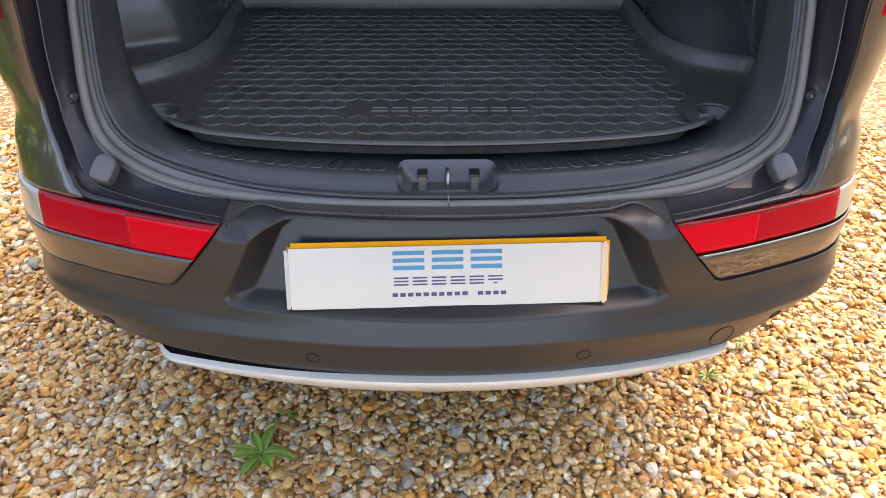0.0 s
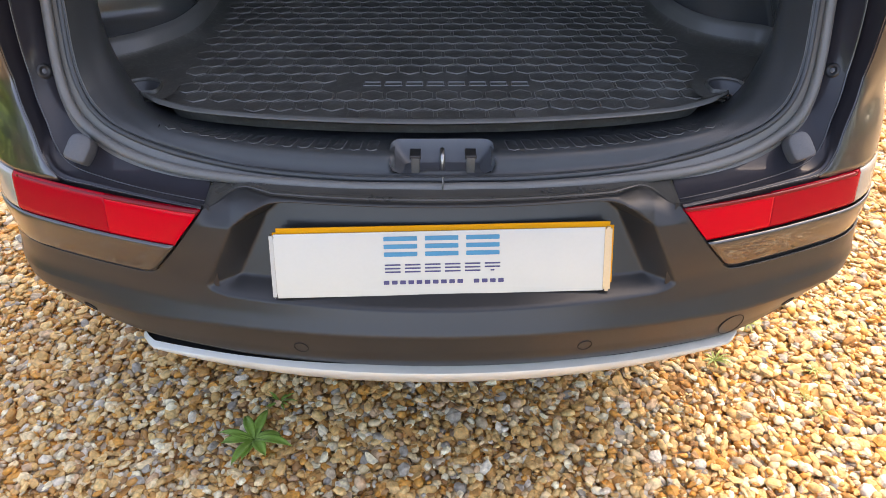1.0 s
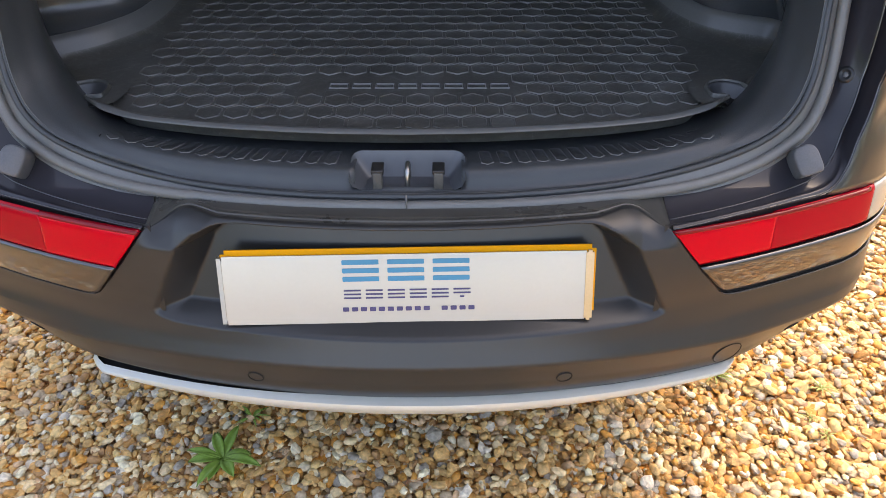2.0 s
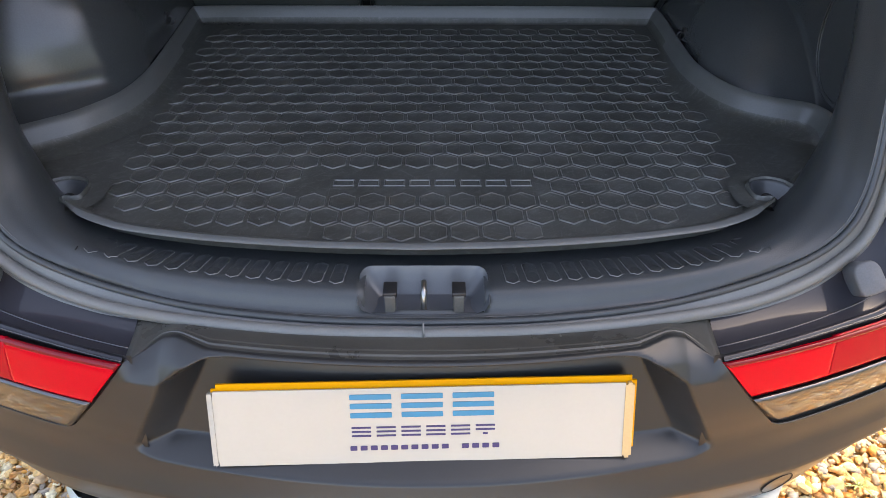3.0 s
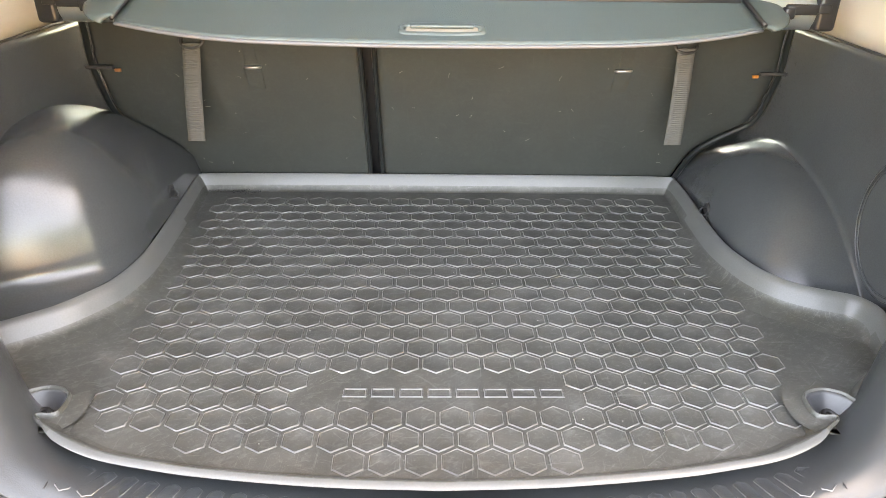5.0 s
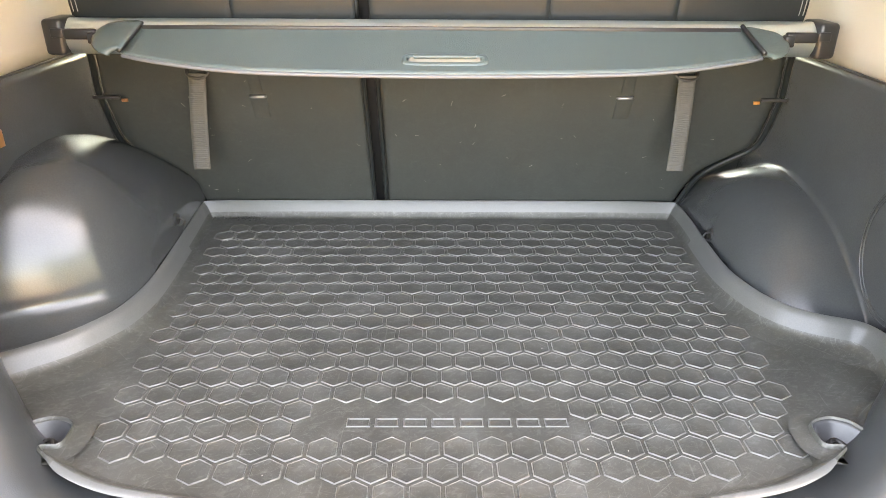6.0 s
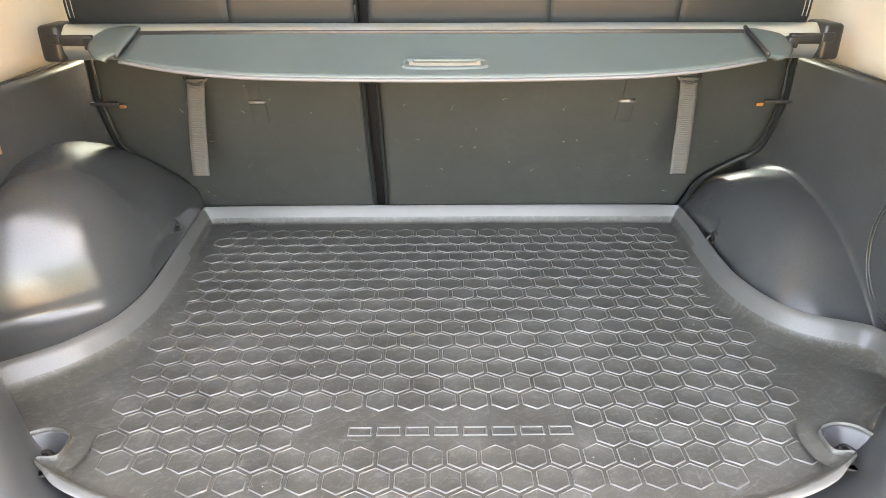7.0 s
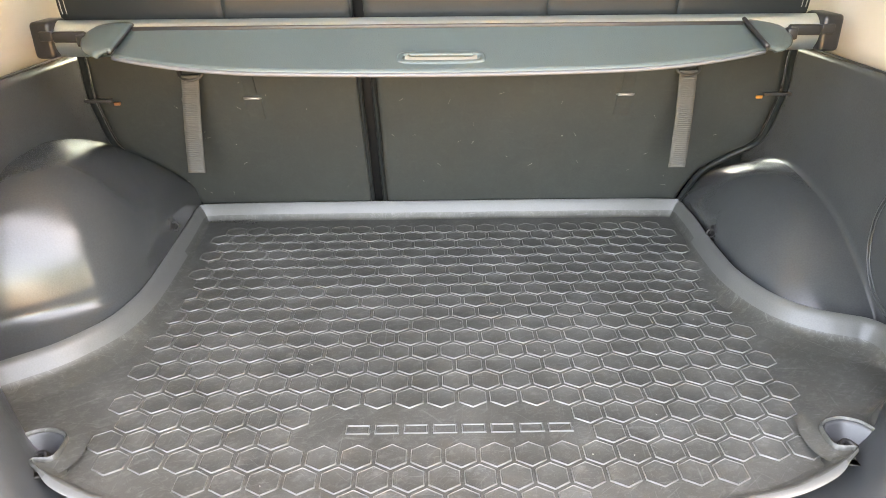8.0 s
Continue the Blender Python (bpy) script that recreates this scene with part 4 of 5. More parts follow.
# ---------- boot liner ----------
liner = thing("boot_liner", (XI, 1.9, 0.683), "black rubber boot liner with raised hexagons, scuffed, lying in the boot", "boot liner")
FRONT = [(0, 1.466, 0.297), (0.126, 1.471, 0.297), (0.252, 1.484, 0.297), (0.326, 1.497, 0.297), (0.390, 1.513, 0.297), (0.443, 1.539, 0.297)]
TIP = [(0.473, 1.566, 0.297), (0.489, 1.580, 0.297), (0.485, 1.587, 0.297), (0.471, 1.587, 0.297), (0.465, 1.593, 0.297), (0.466, 1.618, 0.297), (0.475, 1.630, 0.297), (0.496, 1.6355, 0.297), (0.516, 1.628, 0.297), (0.530, 1.611, 0.297)]
FLANK = [(0.548, 1.630, 0.31), (0.583, 1.660, 0.38), (0.632, 1.690, 0.60)]
BACK = [(0.514, 2.325, 0.86), (0.49, 2.345, 0.86), (0.25, 2.350, 0.86), (0, 2.350, 0.86)]
HALF = FRONT + TIP + FLANK + [(0.664, 1.716, 1), (0.638, 1.732, 1), (0.613, 1.746, 1), (0.585, 1.767, 1), (0.556, 1.791, 1), (0.529, 1.826, 1), (0.506, 1.867, 1), (0.493, 1.932, 1), (0.493, 2.00, 0.96), (0.500, 2.11, 0.92), (0.508, 2.22, 0.88), (0.513, 2.28, 0.86)] + BACK
HALF_R = FRONT + TIP + FLANK + [(0.650, 1.755, 0.9), (0.655, 1.790, 1), (0.648, 1.816, 1), (0.634, 1.832, 1), (0.612, 1.842, 1), (0.580, 1.856, 1), (0.547, 1.882, 1), (0.521, 1.926, 1),
                                (0.505, 2.00, 0.96), (0.505, 2.07, 0.92), (0.508, 2.147, 0.91), (0.514, 2.22, 0.88), (0.516, 2.28, 0.86)] + BACK


def narrow(points):
    """The rim is slimmer round the hook's cut-out."""
    return [p.x for p in spline([(0.28 if q in TIP else 1.0, 0, 0) for q in points], 6)]


right, left = spline(HALF_R, 6), spline(HALF, 6)
outline = [Vector((p.x + XI, p.y, p.z)) for p in right] + [Vector((-p.x + XI, p.y, p.z)) for p in left[-2:0:-1]]
nr = len(outline)
slim = narrow(HALF_R) + narrow(HALF)[-2:0:-1]


def inset(d, plain=False):
    out = []
    for i, p in enumerate(outline):
        a, b = outline[i - 2], outline[(i + 2) % nr]
        t = Vector((b.x - a.x, b.y - a.y)).normalized()
        h = max(0.0, min(1.05, p.z))
        k = d * (0.45 + 0.55 * smooth01(0.03, 0.38, h)) if d > 0 else d
        k *= (1.0 if plain else slim[i]) * (1 + 0.2 * smooth01(0.88, 0.97, h))
        out.append((p.x - t.y * k, p.y + t.x * k, h))
    return out


def lip_ring(d, zf, plain=False):
    thin = [min(1, (1 - w) / 0.6) if plain else 0 for w in slim]
    return [Vector((x, y, zf(h) + (0.706 - zf(h)) * w)) for (x, y, h), w in zip(inset(d, plain), thin)]


Z0 = 0.700
lip = 0.040
def lip_z(up, flat, side):
    """Height across the rim: a slope along the back, one with a rising foot along the sides, a level crest along the front."""
    return lambda h: Z0 + lip * h * (up + (side - up) * smooth01(0.88, 0.97, h) + (flat - up) * (1 - smooth01(0.30, 0.62, h)))


rings = [lip_ring(0.030, lambda h: 0.681 + 0.002 * h, True), lip_ring(0.019, lambda h: Z0 - 0.011 + (lip * h + 0.0048) * (1 - smooth01(0.30, 0.55, h)), True), lip_ring(0.001, lambda h: Z0 + lip * h - 0.0026), lip_ring(-0.0005, lip_z(0.96, 0.92, 0.96)),
         lip_ring(0.0, lip_z(1.0, 0.98, 1.0)), lip_ring(0.0025, lip_z(1.01, 1.10, 1.0)), lip_ring(0.008, lip_z(0.76, 1.26, 0.78)), lip_ring(0.013, lip_z(0.36, 1.20, 0.54)), lip_ring(0.017, lip_z(0.10, 0.62, 0.34)),
         lip_ring(0.0195, lip_z(0.03, 0.32, 0.22)), lip_ring(0.026, lip_z(-0.02, 0.04, 0.14)), lip_ring(0.034, lip_z(-0.03, -0.03, 0.075)), lip_ring(0.046, lip_z(-0.03, -0.05, 0.025)), lip_ring(0.060, lip_z(-0.03, -0.05, -0.03))]
lv = [p for r in rings for p in r]
lf = [(k * nr + i, k * nr + (i + 1) % nr, (k + 1) * nr + (i + 1) % nr, (k + 1) * nr + i) for k in range(len(rings) - 1) for i in range(nr)]
o = len(lv)
lv += [Vector((x, y, Z0)) for x, y, h in inset(0.019)]
lf += [tuple(o + i for i in tri) for tri in tessellate_polygon([[Vector((p.x, p.y, 0)) for p in lv[o:]]])]
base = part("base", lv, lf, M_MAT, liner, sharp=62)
# rim faces get the paler colour that carries their sheen
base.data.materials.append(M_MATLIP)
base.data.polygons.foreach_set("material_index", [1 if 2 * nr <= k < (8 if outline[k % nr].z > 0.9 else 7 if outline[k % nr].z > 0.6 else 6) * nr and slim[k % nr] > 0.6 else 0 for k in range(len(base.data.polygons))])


def inside(x, y, margin):
    """Whether a place lies on the liner's flat part."""
    n, hit = len(outline), False
    near = 9.0
    for i in range(n):
        a, b = outline[i], outline[(i + 1) % n]
        if (a.y > y) != (b.y > y) and x < (b.x - a.x) * (y - a.y) / (b.y - a.y) + a.x:
            hit = not hit
        near = min(near, math.hypot(a.x - x, a.y - y))
    return hit and near > margin


hv, hf, hm = [], [], []
HEX = [(math.sin(radians(60 * k)), math.cos(radians(60 * k))) for k in range(6)]
for r in range(-1, 20):
    pitch = min(0.0431, 0.0416 + 0.00015 * r)
    mid_x = -0.0110 - 0.0006 * r
    y_row = 1.536 + 0.03735 * r + 0.0000212 * r * r + 0.0198
    first, last = (-3, 3) if r == -1 else (-7, 8) if r == 0 else (-10, 10 if r % 2 else 11)
    for c in range(first, last + 1):
        x = mid_x + (c + (0.5 if r % 2 else 0.0)) * pitch
        y = y_row + 0.010 * (x - mid_x)
        if not inside(x, y, 0.020) or (r in (2, 3) and abs(x - mid_x) < 0.172):
            continue
        o = len(hv)
        jig = random.uniform(-0.0002, 0.0002)
        sx, sy = pitch * 0.505, 0.0214
        levels = ((1.026, -0.0003), (1.0, 0.0015), (0.976, 0.0020), (0.948, 0.0013), (0.90, 0.0010))
        for gr, h in levels:
            hv += [(x + sx * gr * a, y + sy * gr * b, Z0 + h + jig) for a, b in HEX]
        # ridge faces take the pale colour for wear and painted bevel light
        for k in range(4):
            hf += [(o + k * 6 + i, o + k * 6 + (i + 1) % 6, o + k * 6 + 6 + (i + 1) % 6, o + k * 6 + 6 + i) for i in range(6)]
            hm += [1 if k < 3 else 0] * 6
        hf.append(tuple(o + 24 + i for i in range(6)))
        hm.append(0)
pads = tagged(part("raised_hexagon_pattern", hv, hf, M_MAT, liner, "raised hexagon pads, edges painted pale for wear and caught light", sharp=70), kind="stuff")
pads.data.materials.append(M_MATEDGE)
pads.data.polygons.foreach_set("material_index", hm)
# a row of hollow raised bars moulded where the maker's word stands
for i in range(8):
    x = -0.119 + 0.0366 * i
    out = []
    for hw, hh, h in ((0.0155, 0.0088, -0.0003), (0.0148, 0.0081, 0.0018), (0.0138, 0.0071, 0.0018), (0.0130, 0.0063, -0.0003)):
        out += [(x + sx * hw, 1.6425 + sy * hh, Z0 + h) for sx, sy in ((-1, -1), (1, -1), (1, 1), (-1, 1))]
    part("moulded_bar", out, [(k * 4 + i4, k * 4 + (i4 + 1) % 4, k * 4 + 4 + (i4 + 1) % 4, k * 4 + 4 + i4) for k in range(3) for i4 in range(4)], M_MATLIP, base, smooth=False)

# tie-down hooks at the front corners of the liner
for s in (-1, 1):
    hook = thing("tie_down_hook", (XI + s * 0.497, 1.606, 0.684), "black folding tie-down hook beside the liner", "hook", "tie-down hooks")
    part("base", *disc(pose(XI + s * 0.497, 1.608, 0.688), 0.014, 0.010, 20, 0.002), M_BLACK, hook, sharp=35)
    part("loop", *ring(pose(XI + s * 0.490, 1.600, 0.698, 25, 15 * s, 0), 0.009, 0.0028, 22), M_BLACK, hook)

# scooped recesses that let the hooks through
for s in (-1, 1):
    rim_arc = spline([(0.464, 1.606, 0), (0.466, 1.620, 0), (0.475, 1.631, 0), (0.496, 1.6365, 0), (0.516, 1.629, 0), (0.532, 1.611, 0)], 6)

    def scoop(u, v):
        p = rim_arc[u].lerp(Vector((0.499, 1.602, 0)), 0.60 * v)
        return (XI + s * p.x, p.y, 0.7115 - 0.027 * v - 0.003 * math.sin(math.pi * v))
    part("recess", *grid(scoop, range(len(rim_arc)), steps(0, 1, 8)), M_PALE, liner, "grey scooped recess round the hook", thick=0.0015)
# crumbs of dirt and dust on the liner
rng = np.random.default_rng(21)
crumbs = []
for _ in range(34):
    a = rng.random()
    crumbs.append(box(pose(-0.50 + 0.10 * a + rng.normal(0, 0.01), 2.318 + rng.normal(0, 0.006), 0.7042, 0, 0, rng.uniform(0, 180)), rng.uniform(0.002, 0.008), rng.uniform(0.0015, 0.004), 0.0012, 0))
tagged(part("dirt", *joined(*crumbs), M_BLACK, liner, "dark crumbs of dirt"), kind="stuff")
crumbs = []
for _ in range(36):
    x, y = rng.uniform(-0.45, 0.45), rng.uniform(1.54, 2.30)
    crumbs.append(box(pose(x, y, 0.7030, 0, 0, rng.uniform(0, 180)), rng.uniform(0.0008, 0.002), rng.uniform(0.0006, 0.0016), 0.0012, 0))
tagged(part("dust_specks", *joined(*crumbs), M_LINT, liner, "pale specks of dust"), kind="stuff")

# ---------- rear seats ----------
TILT_SEAT = math.tan(radians(27))


def seat_pt(x, z, out=0.0):
    return Vector((x, 2.362 - (z - 0.725) * TILT_SEAT - out, z))


SEAT_EDGE = spline([(0.516, 0, 0.69), (0.524, 0, 0.735), (0.534, 0, 0.775), (0.548, 0, 0.808), (0.592, 0, 0.846), (0.628, 0, 0.870), (0.640, 0, 0.90), (0.640, 0, 0.96), (0.637, 0, 1.0), (0.62, 0, 1.075), (0.605, 0, 1.2)], 8)


def seat_half(z):
    """Half the seats' width at a height."""
    return float(np.interp(z, [p.z for p in SEAT_EDGE], [p.x for p in SEAT_EDGE]))


def seat_back(x0, x1, side_curve, label):
    """A carpeted seat back seen from behind, with a leather roll along its top."""
    seat = thing("rear_seat", ((x0 + x1) / 2, 2.40, 0.70), label, "car seat", "rear seats")
    def fn(u, v):
        z = 0.705 + 0.475 * v
        a, b = x0, x1
        c = seat_half(z)
        if side_curve < 0:
            a = XI - c
        elif side_curve > 0:
            b = XI + c
        e = min(u, 1 - u)
        return seat_pt(a + (b - a) * u, z, -0.016 * (1 - min(1, e / 0.03)) ** 2)
    part("back_panel", *grid(fn, [0, 0.004, 0.01, 0.018, 0.03] + steps(0.06, 0.94, 20) + [0.97, 0.982, 0.99, 0.996, 1], steps(0, 1, 40)), M_CARPET, seat, thick=0.08)
    x_in = x1 if side_curve < 0 else x0
    sg = -1 if side_curve < 0 else 1
    part("piping", *sweep([seat_pt(x_in + sg * 0.004, z, 0.003) for z in steps(0.71, 1.17, 14)], 0.0042, 8), M_LEATHER, seat)
    c = [(XI + side_curve * seat_half(z), z) for z in steps(0.715, 1.09, 30)]
    part("edge_binding", *sweep([seat_pt(x, z, 0.003) for x, z in c], 0.006, 8), M_LEATHER, seat)
    xa, xb = (XI - 0.605, x1 - 0.003) if side_curve < 0 else (x0 + 0.003, XI + 0.595)
    cuts = [xa, -0.355, xb] if side_curve < 0 else [xa, 0.165, 0.375, xb]
    for a, b in zip(cuts, cuts[1:]):
        def roll(u, v, a=a, b=b):
            ang = -0.6 + 3.6 * v
            e = min(u, 1 - u)
            sq = 1 - 0.07 * (1 - min(1, e / 0.04)) ** 2
            r = 0.058 * sq
            return Vector((a + (b - a) * u, 2.155 - r * math.cos(ang) * 0.8, 1.182 + r * math.sin(ang) * 1.35))
        part("leather_top", *grid(roll, [0, 0.01, 0.025, 0.045, 0.06] + steps(0.1, 0.9, 12) + [0.94, 0.955, 0.975, 0.99, 1], steps(0, 1, 22)), M_LEATHER, seat, "black leather top of the seat")
    # two rows of pale stitching round the outer end of the roll
    for d in (0.006, 0.013):
        x = xa + d if side_curve < 0 else xb - d
        row = [Vector((x, 2.155 - 0.0575 * math.cos(t) * 0.8, 1.182 + 0.0575 * math.sin(t) * 1.35)) for t in steps(-0.4, 1.9, 24)]
        part("stitching", *sweep(row, 0.0009, 5), M_LINT, seat, "pale stitching")
    part("front", *box(pose((xa + xb) / 2, 2.36, 0.96, 27, 0, 0), abs(xb - xa), 0.09, 0.45, 0.03, 3), M_LEATHER, seat)
    return seat


SEAT_L = seat_back(XI - 0.53, -0.1495, -1, "narrow rear seat back in black carpet with leather top")
SEAT_R = seat_back(-0.132, XI + 0.52, 1, "wide rear seat back in black carpet with leather top")
part("gap_panel", *box(pose(-0.141, 2.25, 1.02, 27, 0, 0), 0.03, 0.02, 0.68, 0.002), M_BLACK, SEAT_L)

for seat, x_top, x_bot in ((SEAT_L, -0.450, -0.461), (SEAT_R, 0.435, 0.433)):
    top, bot = seat_pt(x_top, 1.038, 0.008), Vector((x_bot, 2.181, 0.861))
    m = Matrix.Translation(seat_pt(x_top, 1.041, 0.003)) @ pose(0, 0, 0, 63, 0, 0)
    vv, ff = ring(Matrix.Identity(4), 0.0135, 0.003, 28)
    eye = part("strap_eyelet", [m @ Vector((p.x * 1.45, p.y, p.z)) for p in vv], ff, M_BLACK, seat)
    def web(u, v):
        p = top.lerp(bot, v)
        p.y -= 0.004 * math.sin(math.pi * v)
        return p + Vector(((u - 0.5) * 0.031, 0.0005 * math.sin(v * 300), 0))
    part("release_strap", *grid(web, steps(0, 1, 4), steps(0, 1, 240)), M_WEB, seat, "grey webbing release strap", thick=0.0022)
for seat, x in ((SEAT_L, -0.354), (SEAT_R, 0.336)):
    c = seat_pt(x, 0.985, 0.0)
    tilt = pose(0, 0, 0, 27, 0, 0)
    pocket = part("anchor_pocket", *joined(box(Matrix.Translation(seat_pt(x, 0.968, 0.0005)) @ tilt, 0.030, 0.003, 0.055, 0.001), box(Matrix.Translation(seat_pt(x, 1.02, 0.0005)) @ tilt, 0.022, 0.003, 0.05, 0.001)), M_CARPET, seat)
    part("anchor_bar", *sweep([c + Vector((d, -0.006 + 0.006 * (abs(d) > 0.012), 0.004)) for d in (-0.015, -0.012, 0, 0.012, 0.015)], 0.0028, 8), M_CHROME, pocket, "steel anchor bar")
for s, seat in ((-1, SEAT_L), (1, SEAT_R)):
    c = seat_pt(XI + s * 0.605, 0.985, 0.012)
    tab = part("latch_pin", *box(Matrix.Translation(c + Vector((s * 0.018, 0, 0.003))), 0.05, 0.008, 0.006, 0.001), M_BLACK, seat)
    part("orange_marker", *box(Matrix.Translation(c + Vector((-s * 0.013, 0.004, -0.003))), 0.012, 0.004, 0.006, 0.001), M_ORANGE if s > 0 else M_TAB, tab)

# ---------- lint on the seat backs ----------
rng = np.random.default_rng(11)
fibres = []
for _ in range(46):
    x, z = rng.uniform(-0.55, 0.54), rng.uniform(0.75, 1.02)
    if -0.17 < x < -0.11:
        continue
    a, ln, bend = rng.uniform(0, math.pi), rng.uniform(0.003, 0.011), rng.normal(0, 0.3)
    fibres.append(sweep([seat_pt(x + ln * t * math.cos(a + bend * t), z + ln * t * math.sin(a + bend * t), 0.0012) for t in (0, 0.35, 0.7, 1.0)], 0.00022, 4))
tagged(part("lint", *joined(*fibres), M_LINT), "pale fibres of lint on the carpeted seat backs", "lint", kind="stuff")

# ---------- cargo cover ----------
cover = thing("cargo_cover", (XI, 2.10, 1.08), "retracted black cargo cover in an aluminium cassette", "cargo cover")
YT, ZT = 2.098, 1.116
v, f = grid(lambda x, a: (x, YT + 0.030 * math.cos(a), ZT + 0.028 * math.sin(a)), [-0.612, -0.3, 0, 0.3, 0.592], steps(0, 2 * math.pi, 32))
cass = part("cassette", v, f, M_ALU, cover, "brushed aluminium tube")
part("slot", *box(pose(-0.010, YT - 0.026, ZT + 0.0175), 0.95, 0.008, 0.006, 0.001), M_BLACK, cass)
for s in (-1, 1):
    xe = -0.624 if s < 0 else 0.604
    cap = part("end_cap", *box(pose(xe, YT - 0.004, ZT + 0.002), 0.032, 0.066, 0.056, 0.007, 3), M_BLACK, cover, "black plastic end cap")
    part("catch", *box(pose(xe - s * 0.012, YT - 0.044, ZT + 0.010), 0.020, 0.006, 0.014, 0.0015), M_BLACK, cap)
    part("rail_pin", *joined(box(pose(xe - s * 0.045, YT - 0.038, ZT + 0.008), 0.05, 0.012, 0.016, 0.003), box(pose(xe - s * 0.066, YT - 0.040, ZT + 0.003), 0.016, 0.016, 0.018, 0.003)), M_BLACK, cap)


FLAP_SLOPE = 0.36


def flap_front(x):
    return 1.947 + 0.10 * (x - XI) ** 2 + 0.53 * max(0, abs(x - XI) - 0.25) ** 2


def flap_z(y):
    return 1.131 - (2.078 - y) * FLAP_SLOPE


def flap(u, v):
    x = XI - 0.484 + 0.968 * u
    y = 2.078 + (flap_front(x) - 2.078) * v
    return (x, y, flap_z(y) - 0.0015 * math.sin(math.pi * v))


fab = part("flap", *grid(flap, steps(0, 1, 60), steps(0, 1, 12)), M_FABRIC, cover, "black woven vinyl flap", thick=0.004)
edge = [Vector((x, flap_front(x) - 0.001, flap_z(flap_front(x)) - 0.001)) for x in steps(XI - 0.484, XI + 0.484, 60)]
part("binding", *sweep(edge, 0.0030, 8), M_GREYRUB, fab)
part("stitching", *sweep([p + Vector((0, 0.016, 0.016 * FLAP_SLOPE + 0.0012)) for p in edge], 0.0012, 5), M_BLACK, fab)
part("stitching", *sweep([Vector((x, 2.055, flap_z(2.055) + 0.0012)) for x in steps(XI - 0.45, XI + 0.45, 30)], 0.0012, 5), M_BLACK, fab)
for s in (-1, 1):
    def tab_pt(u, v):
        yb = 2.080 + (flap_front(XI + s * 0.484) - 2.080) * v
        w = 0.066 * math.sqrt(max(0, 1 - (v / 1.03) ** 2.4)) - 0.006 * (1 - v) ** 6
        x = 0.478 + 0.008 * v + w * u
        e = min(1, min(u, 1 - u) / 0.15)
        return (XI + s * x, yb, flap_z(yb) + 0.0045 + 0.002 * e - 0.007 * u * u)
    part("end_tab", *grid(tab_pt, steps(0, 1, 14), steps(0, 1, 12)), M_FABRIC, cover, "dark moulded end piece", thick=-0.006)
    part("end_tab_edge", *sweep([(XI + s * (0.479 + 0.008 * v), 2.080 + (flap_front(XI + s * 0.484) - 2.080) * v, flap_z(2.080 + (flap_front(XI + s * 0.484) - 2.080) * v) + 0.007) for v in steps(0, 1.02, 8)], 0.0035, 8), M_BLACK, cover)
# pull handle
hy = 1.984
m = Matrix.Translation((XI + 0.002, hy, flap_z(hy) + 0.003)) @ pose(0, 0, 0, math.degrees(math.atan(FLAP_SLOPE)), 0, 0)


def oval(r_x, r_y, tube, n=48, k=8, lift=0.0):
    def fn(u, v):
        a, b = 2 * math.pi * u, 2 * math.pi * v
        c, sn = math.cos(a), math.sin(a)
        px = math.copysign(abs(c) ** 0.45, c) * (r_x + tube * math.cos(b))
        py = math.copysign(abs(sn) ** 0.45, sn) * (r_y + tube * math.cos(b))
        return m @ Vector((px, py, tube * 0.6 * math.sin(b) + lift))
    return grid(fn, [i / n for i in range(n)], [j / k for j in range(k + 1)], True)


frame_ring = part("handle_frame", *oval(0.060, 0.013, 0.005), M_FABRIC, cover)
part("handle_slot", *box(m @ pose(0, 0, -0.001), 0.106, 0.020, 0.003, 0.001), M_SLOT, frame_ring, "pale lining of the handle slot")
part("handle_bar", *box(m @ pose(0, 0.003, 0.004), 0.094, 0.007, 0.005, 0.002), M_FABRIC, frame_ring)

# ---------- number plate ----------
plate = thing("number_plate", (0, 1.34, 0.50), "white dealer board clipped over a yellow number plate", "number plate")
PM = Matrix.Translation((-0.002, 1.332, 0.5525)) @ pose(0, 0, 0, 90 - math.degrees(math.atan(0.39)), 0.2, 0.9) @ pose(0, 0, 0, 0, 0, 0.7)
# local x to the right, local y up along the plate, local z towards the viewer


def plate_box(x, y, z, w, h, d, r=0.006, seg=4):
    bm = bmesh.new()
    bmesh.ops.create_cube(bm, size=1, matrix=Matrix.Diagonal((w, h, d, 1)))
    bmesh.ops.bevel(bm, geom=[e for e in bm.edges if abs((e.verts[0].co - e.verts[1].co).z) > d * 0.5], offset=min(r, h * 0.49), segments=seg, affect="EDGES")
    bm.transform(PM @ pose(x, y, z))
    return bm_out(bm)


part("yellow_plate", *plate_box(0.0035, 0.003, 0.000, 0.510, 0.102, 0.003), M_YELLOW, plate, "yellow reflective plate", smooth=False)
board = part("white_board", *plate_box(-0.002, -0.0035, 0.004, 0.505, 0.099, 0.003, 0.006), M_WHITE, plate, "glossy white board", smooth=False)
for s in (-1, 1):
    part("clear_clip", *plate_box(-0.002 + s * (0.2515 if s > 0 else 0.2505), -0.0035, 0.0042, 0.011 if s > 0 else 0.006, 0.101, 0.005, 0.003), M_CLEAR if s < 0 else M_TANCLIP, plate, "clear plastic edge clip", smooth=False)
def mark(x, y, w, h, mat):
    part("printed_bar", *plate_box(x, y, 0.0060, w, h, 0.0008, h * 0.12, 1), mat, board, smooth=False)


